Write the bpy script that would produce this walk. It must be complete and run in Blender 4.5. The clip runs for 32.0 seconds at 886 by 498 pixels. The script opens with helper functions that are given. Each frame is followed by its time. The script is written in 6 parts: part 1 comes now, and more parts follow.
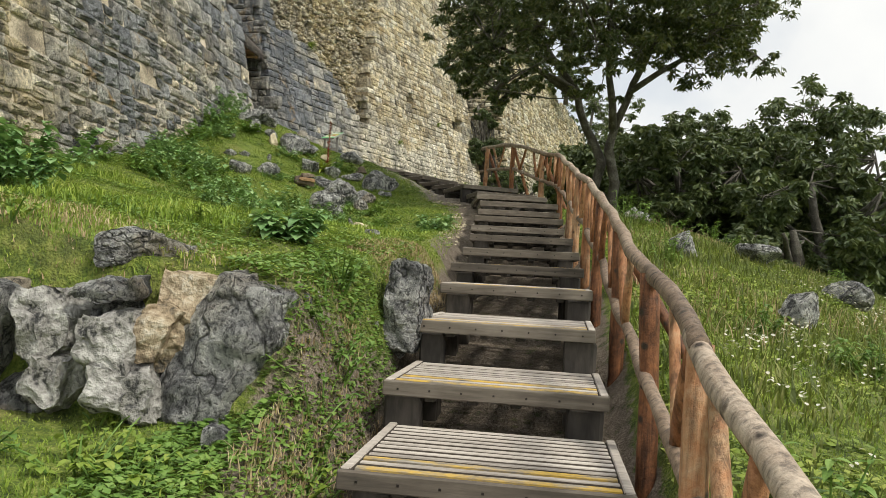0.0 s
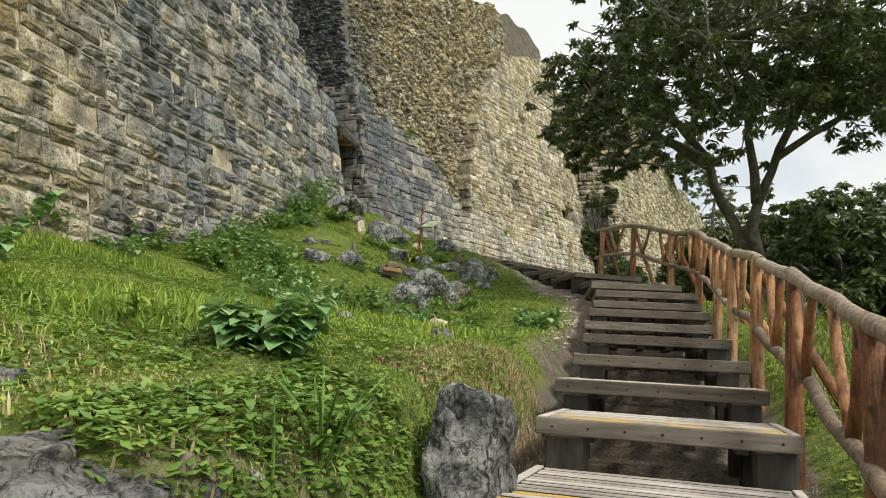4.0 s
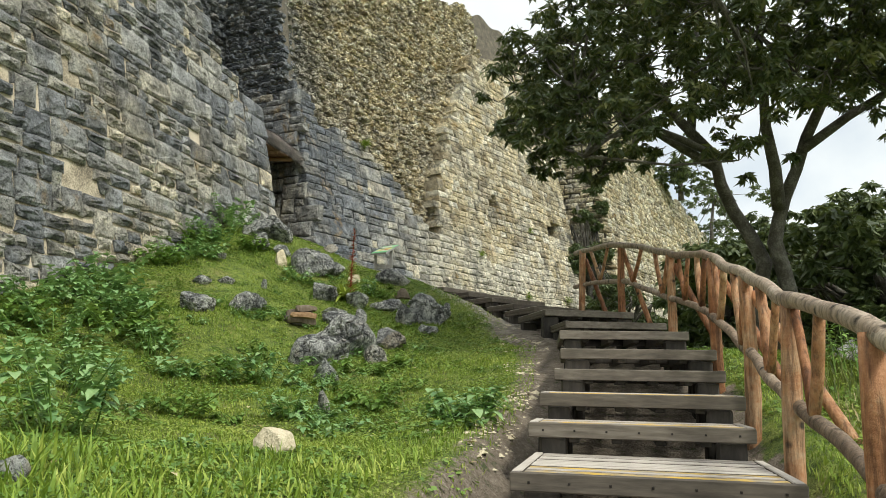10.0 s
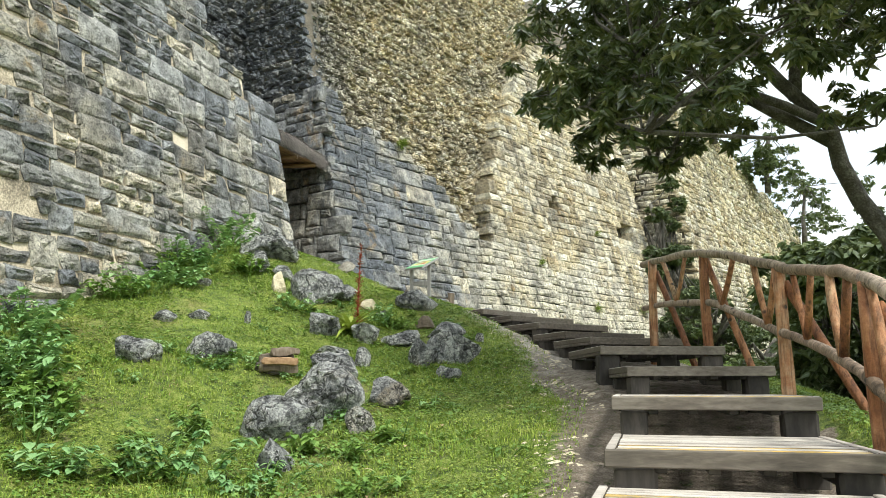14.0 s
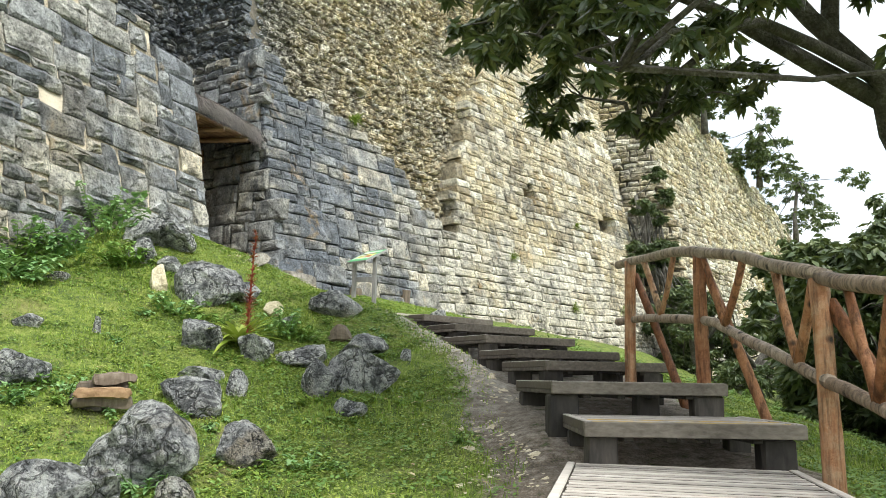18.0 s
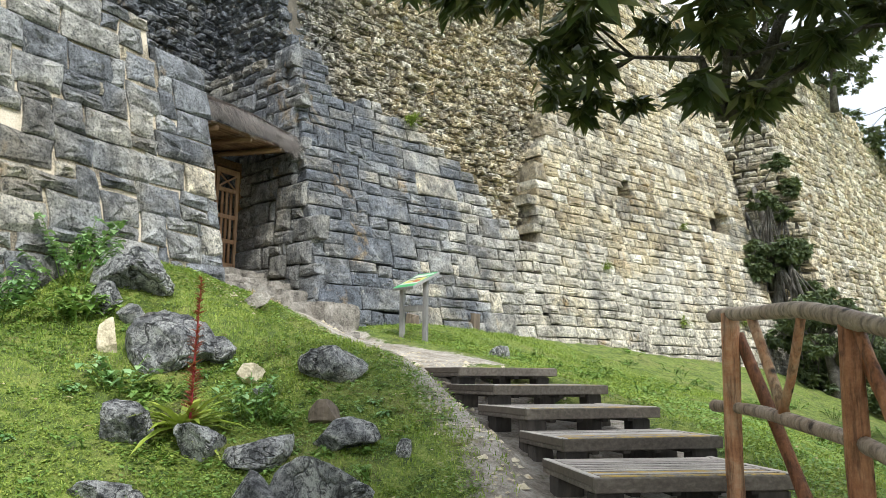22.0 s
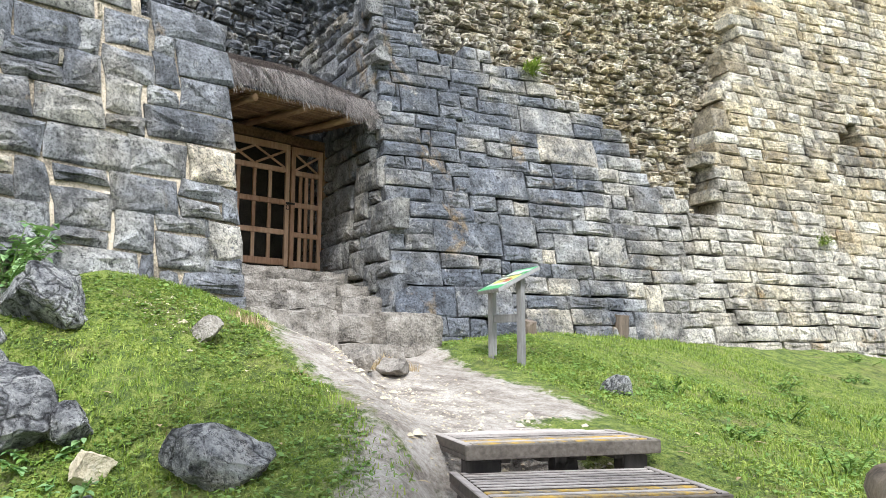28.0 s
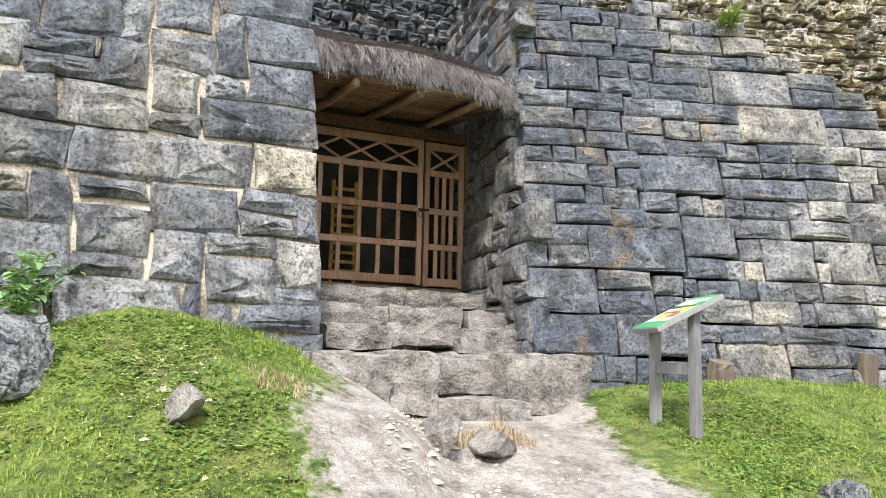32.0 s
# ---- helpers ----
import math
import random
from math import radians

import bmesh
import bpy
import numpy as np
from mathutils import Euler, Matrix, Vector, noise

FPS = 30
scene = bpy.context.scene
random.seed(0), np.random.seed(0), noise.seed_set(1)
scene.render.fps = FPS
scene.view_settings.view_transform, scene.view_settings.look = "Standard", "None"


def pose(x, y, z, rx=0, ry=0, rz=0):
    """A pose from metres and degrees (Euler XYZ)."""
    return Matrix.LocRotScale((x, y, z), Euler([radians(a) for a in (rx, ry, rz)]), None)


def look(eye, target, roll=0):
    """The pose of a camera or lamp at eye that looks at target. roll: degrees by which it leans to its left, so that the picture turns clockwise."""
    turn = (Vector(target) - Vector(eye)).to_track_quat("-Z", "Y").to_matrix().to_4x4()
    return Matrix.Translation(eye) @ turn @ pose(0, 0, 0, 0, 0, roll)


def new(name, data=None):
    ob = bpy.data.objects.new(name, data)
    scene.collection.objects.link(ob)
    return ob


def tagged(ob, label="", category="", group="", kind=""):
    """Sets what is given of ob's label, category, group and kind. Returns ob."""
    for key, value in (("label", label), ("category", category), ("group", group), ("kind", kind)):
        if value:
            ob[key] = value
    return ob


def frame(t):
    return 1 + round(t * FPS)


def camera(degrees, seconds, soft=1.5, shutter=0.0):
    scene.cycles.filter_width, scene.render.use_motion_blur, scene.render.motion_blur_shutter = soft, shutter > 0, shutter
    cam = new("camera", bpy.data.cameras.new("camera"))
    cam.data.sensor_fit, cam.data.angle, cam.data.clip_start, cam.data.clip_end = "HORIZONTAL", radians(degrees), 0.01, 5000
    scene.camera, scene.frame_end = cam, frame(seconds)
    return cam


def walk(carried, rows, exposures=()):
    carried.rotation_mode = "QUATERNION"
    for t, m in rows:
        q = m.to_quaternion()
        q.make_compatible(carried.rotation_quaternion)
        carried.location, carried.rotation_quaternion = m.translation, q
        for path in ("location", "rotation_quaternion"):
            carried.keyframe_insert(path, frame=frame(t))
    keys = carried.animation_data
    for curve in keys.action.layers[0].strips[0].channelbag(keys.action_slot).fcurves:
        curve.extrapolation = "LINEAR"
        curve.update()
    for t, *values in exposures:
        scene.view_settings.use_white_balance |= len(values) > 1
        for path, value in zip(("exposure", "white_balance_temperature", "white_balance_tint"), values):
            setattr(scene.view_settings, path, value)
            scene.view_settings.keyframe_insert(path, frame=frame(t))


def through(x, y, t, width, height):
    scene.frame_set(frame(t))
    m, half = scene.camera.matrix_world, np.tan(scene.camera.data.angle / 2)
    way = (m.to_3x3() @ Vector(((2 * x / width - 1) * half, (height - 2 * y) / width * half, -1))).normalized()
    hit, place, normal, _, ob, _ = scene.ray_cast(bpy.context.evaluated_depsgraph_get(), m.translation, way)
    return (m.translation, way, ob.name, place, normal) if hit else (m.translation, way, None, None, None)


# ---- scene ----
cam = camera(60.5, 32.0, soft=0.5)

PATH = [
    (0, (2.428, -1.057, 1.456), (2.08, 0.912, 1.519), 3.1),
    (0.3, (2.399, -0.825, 1.446), (1.97, 1.125, 1.551), 2.0),
    (0.5, (2.338, -0.712, 1.438), (1.906, 1.236, 1.576), 3.8),
    (1, (2.269, -0.393, 1.443), (1.767, 1.535, 1.615), 3.9),
    (1.5, (2.246, -0.019, 1.428), (1.72, 1.904, 1.595), 3.5),
    (2, (2.168, 0.357, 1.387), (1.629, 2.275, 1.568), 3.7),
    (2.5, (2.096, 0.687, 1.41), (1.488, 2.582, 1.609), 3.1),
    (3, (2.107, 1.076, 1.488), (1.484, 2.962, 1.72), 2.9),
    (3.5, (2.087, 1.336, 1.57), (1.445, 3.211, 1.839), 3.2),
    (5.5, (1.978, 2.748, 1.756), (1.352, 4.615, 2.106), 3.0),
    (6, (1.941, 3.092, 1.783), (1.325, 4.959, 2.149), 2.9),
    (6.5, (1.951, 3.461, 1.974), (1.356, 5.336, 2.335), 2.5),
    (7, (1.944, 3.684, 1.998), (1.356, 5.56, 2.366), 2.5),
    (7.5, (1.924, 3.99, 2.088), (1.313, 5.858, 2.46), 2.3),
    (8, (1.915, 4.388, 2.107), (1.302, 6.261, 2.452), 2.2),
    (8.5, (1.971, 4.65, 2.337), (1.362, 6.526, 2.667), 1.3),
    (9, (1.941, 4.861, 2.326), (1.32, 6.734, 2.656), 1.1),
    (9.5, (1.907, 5.11, 2.412), (1.275, 6.978, 2.746), 1.1),
    (10, (1.905, 5.477, 2.471), (1.271, 7.341, 2.82), 1.1),
    (10.5, (1.92, 5.799, 2.654), (1.256, 7.653, 3.002), 0.9),
    (11, (1.845, 6.197, 2.684), (1.171, 8.046, 3.042), 1.1),
    (11.5, (1.833, 6.489, 2.667), (1.151, 8.328, 3.055), 1.3),
    (12, (1.828, 6.913, 2.879), (1.102, 8.737, 3.262), 1.4),
    (12.5, (1.728, 7.269, 2.87), (0.948, 9.076, 3.225), 1.4),
    (13, (1.615, 7.704, 3.17), (0.826, 9.512, 3.498), 0.7),
    (13.5, (1.649, 8.12, 3.183), (0.854, 9.924, 3.525), 0.1),
    (14, (1.614, 8.468, 3.157), (0.798, 10.257, 3.518), 0.0),
    (14.5, (1.522, 8.835, 3.381), (0.702, 10.622, 3.75), 0.2),
    (16.5, (1.364, 10.048, 3.556), (0.547, 11.836, 3.924), 0.3),
    (17, (1.375, 10.302, 3.575), (0.596, 12.106, 3.947), 0.5),
    (17.5, (1.381, 10.639, 3.587), (0.594, 12.443, 3.941), 0.2),
    (18, (1.284, 11.106, 3.628), (0.497, 12.913, 3.967), 0.9),
    (18.5, (1.31, 11.514, 3.794), (0.536, 13.327, 4.129), 0.8),
    (19, (1.396, 11.93, 3.964), (0.55, 13.712, 4.295), 0.8),
    (19.5, (1.379, 12.22, 3.983), (0.431, 13.95, 4.309), 1.3),
    (20, (1.293, 12.501, 4.18), (0.295, 14.206, 4.489), 1.1),
    (20.5, (1.247, 12.827, 4.189), (0.249, 14.526, 4.532), 0.8),
    (21, (1.174, 13.157, 4.225), (0.165, 14.849, 4.57), 0.4),
    (21.5, (1.04, 13.525, 4.384), (0.002, 15.202, 4.718), 0.1),
    (22, (1.01, 13.813, 4.465), (-0.037, 15.484, 4.797), 0.3),
    (22.5, (0.99, 14.141, 4.519), (-0.094, 15.792, 4.829), 0.5),
    (23, (0.843, 14.514, 4.511), (-0.256, 16.158, 4.807), 0.1),
    (23.5, (0.772, 14.809, 4.732), (-0.329, 16.454, 5.019), -0.2),
    (24, (0.787, 15.223, 4.749), (-0.353, 16.842, 5.028), 0.2),
    (24.5, (0.719, 15.577, 4.739), (-0.494, 17.138, 5.043), 1.1),
    (25, (0.57, 15.907, 4.812), (-0.666, 17.444, 5.14), 2.0),
    (25.5, (0.509, 16.275, 4.819), (-0.758, 17.789, 5.138), 1.5),
    (27.5, (0.459, 17.459, 5.183), (-0.986, 18.812, 5.468), 0.5),
    (28, (0.352, 17.785, 5.159), (-1.147, 19.079, 5.437), 0.0),
    (28.5, (0.19, 18.144, 5.332), (-1.348, 19.397, 5.587), 0.4),
    (29, (0.112, 18.512, 5.39), (-1.506, 19.658, 5.648), 0.7),
    (29.5, (-0.004, 18.779, 5.403), (-1.702, 19.803, 5.667), 0.5),
    (30, (-0.283, 19.024, 5.564), (-2.0, 20.011, 5.836), 0.6),
    (30.5, (-0.387, 19.243, 5.595), (-2.13, 20.185, 5.875), 1.3),
    (31, (-0.532, 19.553, 5.62), (-2.312, 20.414, 5.921), 1.4),
    (31.5, (-0.799, 19.848, 5.536), (-2.606, 20.657, 5.821), 1.2),
    (32, (-1.033, 20.062, 5.737), (-2.849, 20.857, 6.0), 1.3),
]
walk(cam, [(t, look(a, b, r)) for t, a, b, r in PATH], [(0, 0.2, 6800, 8), (1, 0.0, 6850, 8), (2, 0.25, 6800, 7), (3.5, 0.25, 6800, 7), (5.5, 0.0, 6800, 4), (7, 0.05, 6750, 4), (8, 0.0, 6700, 4), (9, 0.3, 6650, 4), (11, 0.36, 6520, 4), (13, 0.78, 6400, 4), (18, 0.92, 6250, 6), (22, 0.8, 6100, 9), (24, 0.8, 6000, 11), (26, 1.08, 5850, 12), (29, 1.1, 5900, 13), (31, 1.2, 5950, 13), (32, 1.15, 6050, 16)])

# ---- world, sun and exposure ----
SUN_EL, SUN_AZ = 52.0, 118.0
world = bpy.data.worlds.new("sky")
scene.world = world
world.use_nodes = True
wt = world.node_tree
wt.nodes.clear()
w_out = wt.nodes.new("ShaderNodeOutputWorld")
w_sky = wt.nodes.new("ShaderNodeTexSky")
w_sky.sky_type, w_sky.sun_disc = "NISHITA", False
w_sky.sun_elevation, w_sky.sun_rotation = radians(SUN_EL), radians(SUN_AZ)
w_bg1 = wt.nodes.new("ShaderNodeBackground")
w_bg1.inputs["Strength"].default_value = 0.13
w_bg2 = wt.nodes.new("ShaderNodeBackground")
w_bg2.inputs["Strength"].default_value = 0.86
w_tc = wt.nodes.new("ShaderNodeTexCoord")
w_n = wt.nodes.new("ShaderNodeTexNoise")
w_n.inputs["Scale"].default_value, w_n.inputs["Detail"].default_value = 2.6, 6.0
w_r = wt.nodes.new("ShaderNodeValToRGB")
w_r.color_ramp.elements[0].position, w_r.color_ramp.elements[0].color = 0.30, (0.80, 0.84, 0.90, 1)
w_r.color_ramp.elements[1].position, w_r.color_ramp.elements[1].color = 0.62, (1.06, 1.07, 1.08, 1)
w_m = wt.nodes.new("ShaderNodeValToRGB")
w_m.color_ramp.elements[0].position, w_m.color_ramp.elements[0].color = 0.28, (0.55, 0.55, 0.55, 1)
w_m.color_ramp.elements[1].position, w_m.color_ramp.elements[1].color = 0.46, (0.96, 0.96, 0.96, 1)
w_mix = wt.nodes.new("ShaderNodeMixShader")
wt.links.new(w_tc.outputs["Generated"], w_n.inputs["Vector"])
wt.links.new(w_n.outputs["Fac"], w_r.inputs["Fac"])
wt.links.new(w_n.outputs["Fac"], w_m.inputs["Fac"])
wt.links.new(w_r.outputs["Color"], w_bg2.inputs["Color"])
wt.links.new(w_sky.outputs["Color"], w_bg1.inputs["Color"])
wt.links.new(w_m.outputs["Color"], w_mix.inputs["Fac"])
wt.links.new(w_bg1.outputs["Background"], w_mix.inputs[1])
wt.links.new(w_bg2.outputs["Background"], w_mix.inputs[2])
wt.links.new(w_mix.outputs["Shader"], w_out.inputs["Surface"])

sun = new("sun", bpy.data.lights.new("sun", "SUN"))
sun.data.energy, sun.data.angle, sun.data.color = 2.3, radians(11), (1.0, 0.96, 0.88)
s_el, s_az = radians(SUN_EL), radians(SUN_AZ)
sun.matrix_world = look((math.sin(s_az) * math.cos(s_el) * 60, math.cos(s_az) * math.cos(s_el) * 60, math.sin(s_el) * 60), (0, 0, 0))


# ---- materials ----
class Nodes:
    """A short way to write a node tree."""

    def __init__(self, name):
        self.mat = bpy.data.materials.new(name)
        self.mat.use_nodes = True
        self.t = self.mat.node_tree
        self.t.nodes.clear()
        self.out = self.t.nodes.new("ShaderNodeOutputMaterial")
        self.b = self.t.nodes.new("ShaderNodeBsdfPrincipled")
        self.t.links.new(self.b.outputs[0], self.out.inputs[0])
        self.geo = self.t.nodes.new("ShaderNodeNewGeometry")
        self.pos = self.geo.outputs["Position"]

    def put(self, value, socket):
        if isinstance(value, (int, float)):
            socket.default_value = value
        elif isinstance(value, tuple):
            socket.default_value = (*value, 1) if len(value) == 3 and socket.type == "RGBA" else value
        else:
            self.t.links.new(value, socket)

    def local(self):
        return self.t.nodes.new("ShaderNodeTexCoord").outputs["Object"]

    def stretch(self, vec, s):
        n = self.t.nodes.new("ShaderNodeMapping")
        self.put(vec, n.inputs["Vector"])
        n.inputs["Scale"].default_value = s
        return n.outputs[0]

    def noise(self, scale, detail=4.0, rough=0.55, vec=None, distort=0.0):
        n = self.t.nodes.new("ShaderNodeTexNoise")
        self.put(vec or self.pos, n.inputs["Vector"])
        n.inputs["Scale"].default_value, n.inputs["Detail"].default_value = scale, detail
        n.inputs["Roughness"].default_value, n.inputs["Distortion"].default_value = rough, distort
        return n.outputs["Fac"]

    def voronoi(self, scale, feature="F1", vec=None):
        n = self.t.nodes.new("ShaderNodeTexVoronoi")
        n.feature = feature
        self.put(vec or self.pos, n.inputs["Vector"])
        n.inputs["Scale"].default_value = scale
        return n.outputs["Distance"]

    def ramp(self, fac, *stops):
        n = self.t.nodes.new("ShaderNodeValToRGB")
        els = n.color_ramp.elements
        while len(els) < len(stops):
            els.new(0.5)
        for e, (p, c) in zip(els, stops):
            e.position = p
            e.color = (*c, 1) if isinstance(c, tuple) else (c, c, c, 1)
        self.put(fac, n.inputs["Fac"])
        return n.outputs["Color"]

    def mix(self, fac, a, b, kind="MIX"):
        n = self.t.nodes.new("ShaderNodeMix")
        n.data_type, n.blend_type = "RGBA", kind
        self.put(fac, n.inputs[0])
        self.put(a, n.inputs[6])
        self.put(b, n.inputs[7])
        return n.outputs[2]

    def math(self, op, a, b=0.0, clamp=False):
        n = self.t.nodes.new("ShaderNodeMath")
        n.operation, n.use_clamp = op, clamp
        self.put(a, n.inputs[0])
        self.put(b, n.inputs[1])
        return n.outputs[0]

    def axis(self, k, vec=None):
        n = self.t.nodes.new("ShaderNodeSeparateXYZ")
        self.put(vec or self.pos, n.inputs[0])
        return n.outputs[k]

    def range(self, v, a, b, c=0.0, d=1.0):
        n = self.t.nodes.new("ShaderNodeMapRange")
        self.put(v, n.inputs[0])
        for i, x in enumerate((a, b, c, d)):
            n.inputs[i + 1].default_value = x
        return n.outputs[0]

    def rand(self, island=False):
        if island:
            return self.geo.outputs["Random Per Island"]
        return self.t.nodes.new("ShaderNodeObjectInfo").outputs["Random"]

    def done(self, color, rough=0.85, bump=None, strength=0.4, dist=0.02, **more):
        self.put(color, self.b.inputs["Base Color"])
        self.put(rough, self.b.inputs["Roughness"])
        for k, v in more.items():
            self.put(v, self.b.inputs[k.replace("_", " ")])
        if bump is not None:
            n = self.t.nodes.new("ShaderNodeBump")
            n.inputs["Strength"].default_value, n.inputs["Distance"].default_value = strength, dist
            self.put(bump, n.inputs["Height"])
            self.t.links.new(n.outputs[0], self.b.inputs["Normal"])
        return self.mat


def stone_material(name, island, cream=(0.0, 0.0), cream_y=(0.0, 1.0), dark=1.0, mossy=0.15, pale=0.0, slate=0.0, lift=1.0):
    """Weathered limestone blocks: grey with black lichen, cream where freshly bared."""
    n = Nodes(name)
    r = n.rand(island)
    grey = n.ramp(r, (0.0, (0.17, 0.18, 0.195)), (0.35, (0.26, 0.27, 0.285)), (0.62, (0.36, 0.365, 0.36)), (0.88, (0.45, 0.43, 0.38)), (1.0, (0.66, 0.58, 0.43)))
    grey = n.mix(1.0, grey, (lift, lift, lift), "MULTIPLY")
    tan = n.ramp(r, (0.0, (0.38, 0.305, 0.18)), (0.3, (0.57, 0.485, 0.31)), (0.7, (0.69, 0.605, 0.43)), (1.0, (0.78, 0.74, 0.62)))
    big = n.noise(0.55, 4, 0.6)
    along = n.range(n.axis(1), cream_y[0], cream_y[1], cream[0], cream[1])
    fac = n.math("ADD", along, n.range(big, 0.35, 0.72, -0.45, 0.45), True)
    col = n.mix(fac, grey, tan)
    low = n.range(n.math("ADD", n.axis(2), n.range(big, 0.3, 0.7, -1.2, 1.2)), 6.4, 7.6, pale, 0.0)
    col = n.mix(n.math("MULTIPLY", low, n.range(n.axis(1), 28.0, 31.0), True), col, (0.66, 0.62, 0.52))
    blot = n.ramp(n.noise(3.1, 10, 0.72, distort=0.4), (0.39, 0.5), (0.47, 0.85), (0.54, 1.12), (0.63, 1.5))
    col = n.mix(1.0, col, blot, "MULTIPLY")
    streak = n.noise(1.0, 8, 0.7, n.stretch(n.pos, (1.6, 1.6, 0.35)))
    col = n.mix(n.math("MULTIPLY", n.range(streak, 0.51, 0.64), 0.7 * dark, True), col, (0.05, 0.053, 0.058))
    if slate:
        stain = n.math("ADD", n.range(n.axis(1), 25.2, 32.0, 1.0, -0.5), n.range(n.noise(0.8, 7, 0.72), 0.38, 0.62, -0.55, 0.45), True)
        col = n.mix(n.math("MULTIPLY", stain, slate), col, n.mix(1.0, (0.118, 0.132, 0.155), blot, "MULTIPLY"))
    moss = n.noise(1.7, 6, 0.7)
    col = n.mix(n.range(moss, 0.60, 0.74, 0, mossy * 3), col, (0.19, 0.19, 0.05))
    och = n.noise(0.9, 5, 0.65, distort=0.6)
    col = n.mix(n.range(och, 0.61, 0.72, 0, 0.65), col, (0.46, 0.29, 0.09))
    white = n.noise(5.2, 9, 0.74, distort=0.7)
    col = n.mix(n.range(white, 0.585, 0.65, 0, 0.65), col, (0.60, 0.59, 0.54))
    black = n.noise(7.5, 9, 0.76, distort=0.5)
    col = n.mix(n.range(black, 0.44, 0.36, 0, 0.9), col, (0.03, 0.031, 0.033))
    pit = n.noise(30, 6, 0.78)
    fleck = n.noise(21, 8, 0.8, distort=0.8)
    col = n.mix(n.range(fleck, 0.60, 0.66, 0, 0.3), col, (0.66, 0.65, 0.60))
    col = n.mix(n.range(pit, 0.46, 0.39, 0, 0.6), col, (0.04, 0.04, 0.04))
    fine = n.ramp(pit, (0.40, 0.72), (0.5, 1.0), (0.62, 1.35))
    col = n.mix(1.0, col, fine, "MULTIPLY")
    relief = n.math("ADD", n.math("ADD", n.noise(5, 10, 0.75), n.math("MULTIPLY", black, 0.7)), n.math("MULTIPLY", pit, 0.35))
    return n.done(col, 0.92, relief, 1.0, 0.09)


def plain(name, stops, scale=6.0, rough=0.8, bump=0.4, dist=0.01, island=None, fine=40.0, stretch=None, **more):
    n = Nodes(name)
    vec = n.stretch(n.pos, stretch) if stretch else None
    f = n.noise(scale, 5, 0.6, vec)
    g = n.noise(fine, 3, 0.6, vec)
    v = n.math("ADD", n.math("MULTIPLY", f, 0.65), n.math("MULTIPLY", g, 0.35))
    if island is not None:
        v = n.math("ADD", n.math("MULTIPLY", v, 0.6), n.math("MULTIPLY", n.rand(island), 0.4))
    return n.done(n.ramp(v, *stops), rough, n.math("ADD", f, n.math("MULTIPLY", g, 0.4)), bump, dist, **more)


def bare_wood(name, dark, mid, light, axis_scale, trodden=False):
    n = Nodes(name)
    vec = n.stretch(n.pos, axis_scale)
    grain = n.noise(9, 5, 0.6, vec, 0.3)
    blotch = n.noise(2.2, 4, 0.6)
    v = n.math("ADD", n.math("MULTIPLY", grain, 0.5), n.math("MULTIPLY", n.rand(False), 0.22))
    v = n.math("ADD", v, n.math("MULTIPLY", blotch, 0.3))
    col = n.ramp(v, (0.30, dark), (0.52, mid), (0.76, light))
    # trodden: darkens faces not turned up, shade between slats put into the colour
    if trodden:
        side_shade = n.mix(1.0, col, (0.22, 0.20, 0.18), "MULTIPLY")
        col = n.mix(n.range(n.axis(2, n.geo.outputs["True Normal"]), 0.55, 0.75), side_shade, col)
    return n.done(col, 0.78, grain, 0.5, 0.006)


M = {}
M["wall_a"] = stone_material("weathered grey limestone", False, (0.45, 0.22), (10.5, 15.0), lift=1.1)
M["wall_a_far"] = stone_material("weathered grey limestone joined", True, (1.15, 0.1), (9.6, 12.6))
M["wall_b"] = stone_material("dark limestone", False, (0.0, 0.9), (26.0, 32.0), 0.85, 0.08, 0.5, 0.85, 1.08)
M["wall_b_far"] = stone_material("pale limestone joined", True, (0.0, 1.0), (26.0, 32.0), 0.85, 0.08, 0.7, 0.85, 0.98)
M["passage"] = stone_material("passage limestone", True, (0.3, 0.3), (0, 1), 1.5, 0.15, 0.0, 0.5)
M["rubble"] = stone_material("rubble core stones", True, (0.25, 1.05), (25.0, 28.0), 0.5, 0.1, 0.0, 0.25, 1.12)
M["slab"] = plain("worn threshold stone", ((0.36, (0.08, 0.072, 0.062)), (0.45, (0.21, 0.19, 0.16)), (0.54, (0.33, 0.30, 0.255)), (0.66, (0.46, 0.43, 0.38))), 4.5, 0.9, 1.0, 0.06)
M["mortar"] = plain("pale lime mortar", ((0.36, (0.08, 0.07, 0.055)), (0.46, (0.30, 0.255, 0.185)), (0.53, (0.58, 0.50, 0.37)), (0.64, (0.72, 0.64, 0.51))), 1.1, 0.95, 0.8, 0.04)
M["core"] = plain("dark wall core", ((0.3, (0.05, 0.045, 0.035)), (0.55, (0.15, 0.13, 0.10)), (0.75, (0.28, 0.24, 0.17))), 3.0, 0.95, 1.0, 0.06)


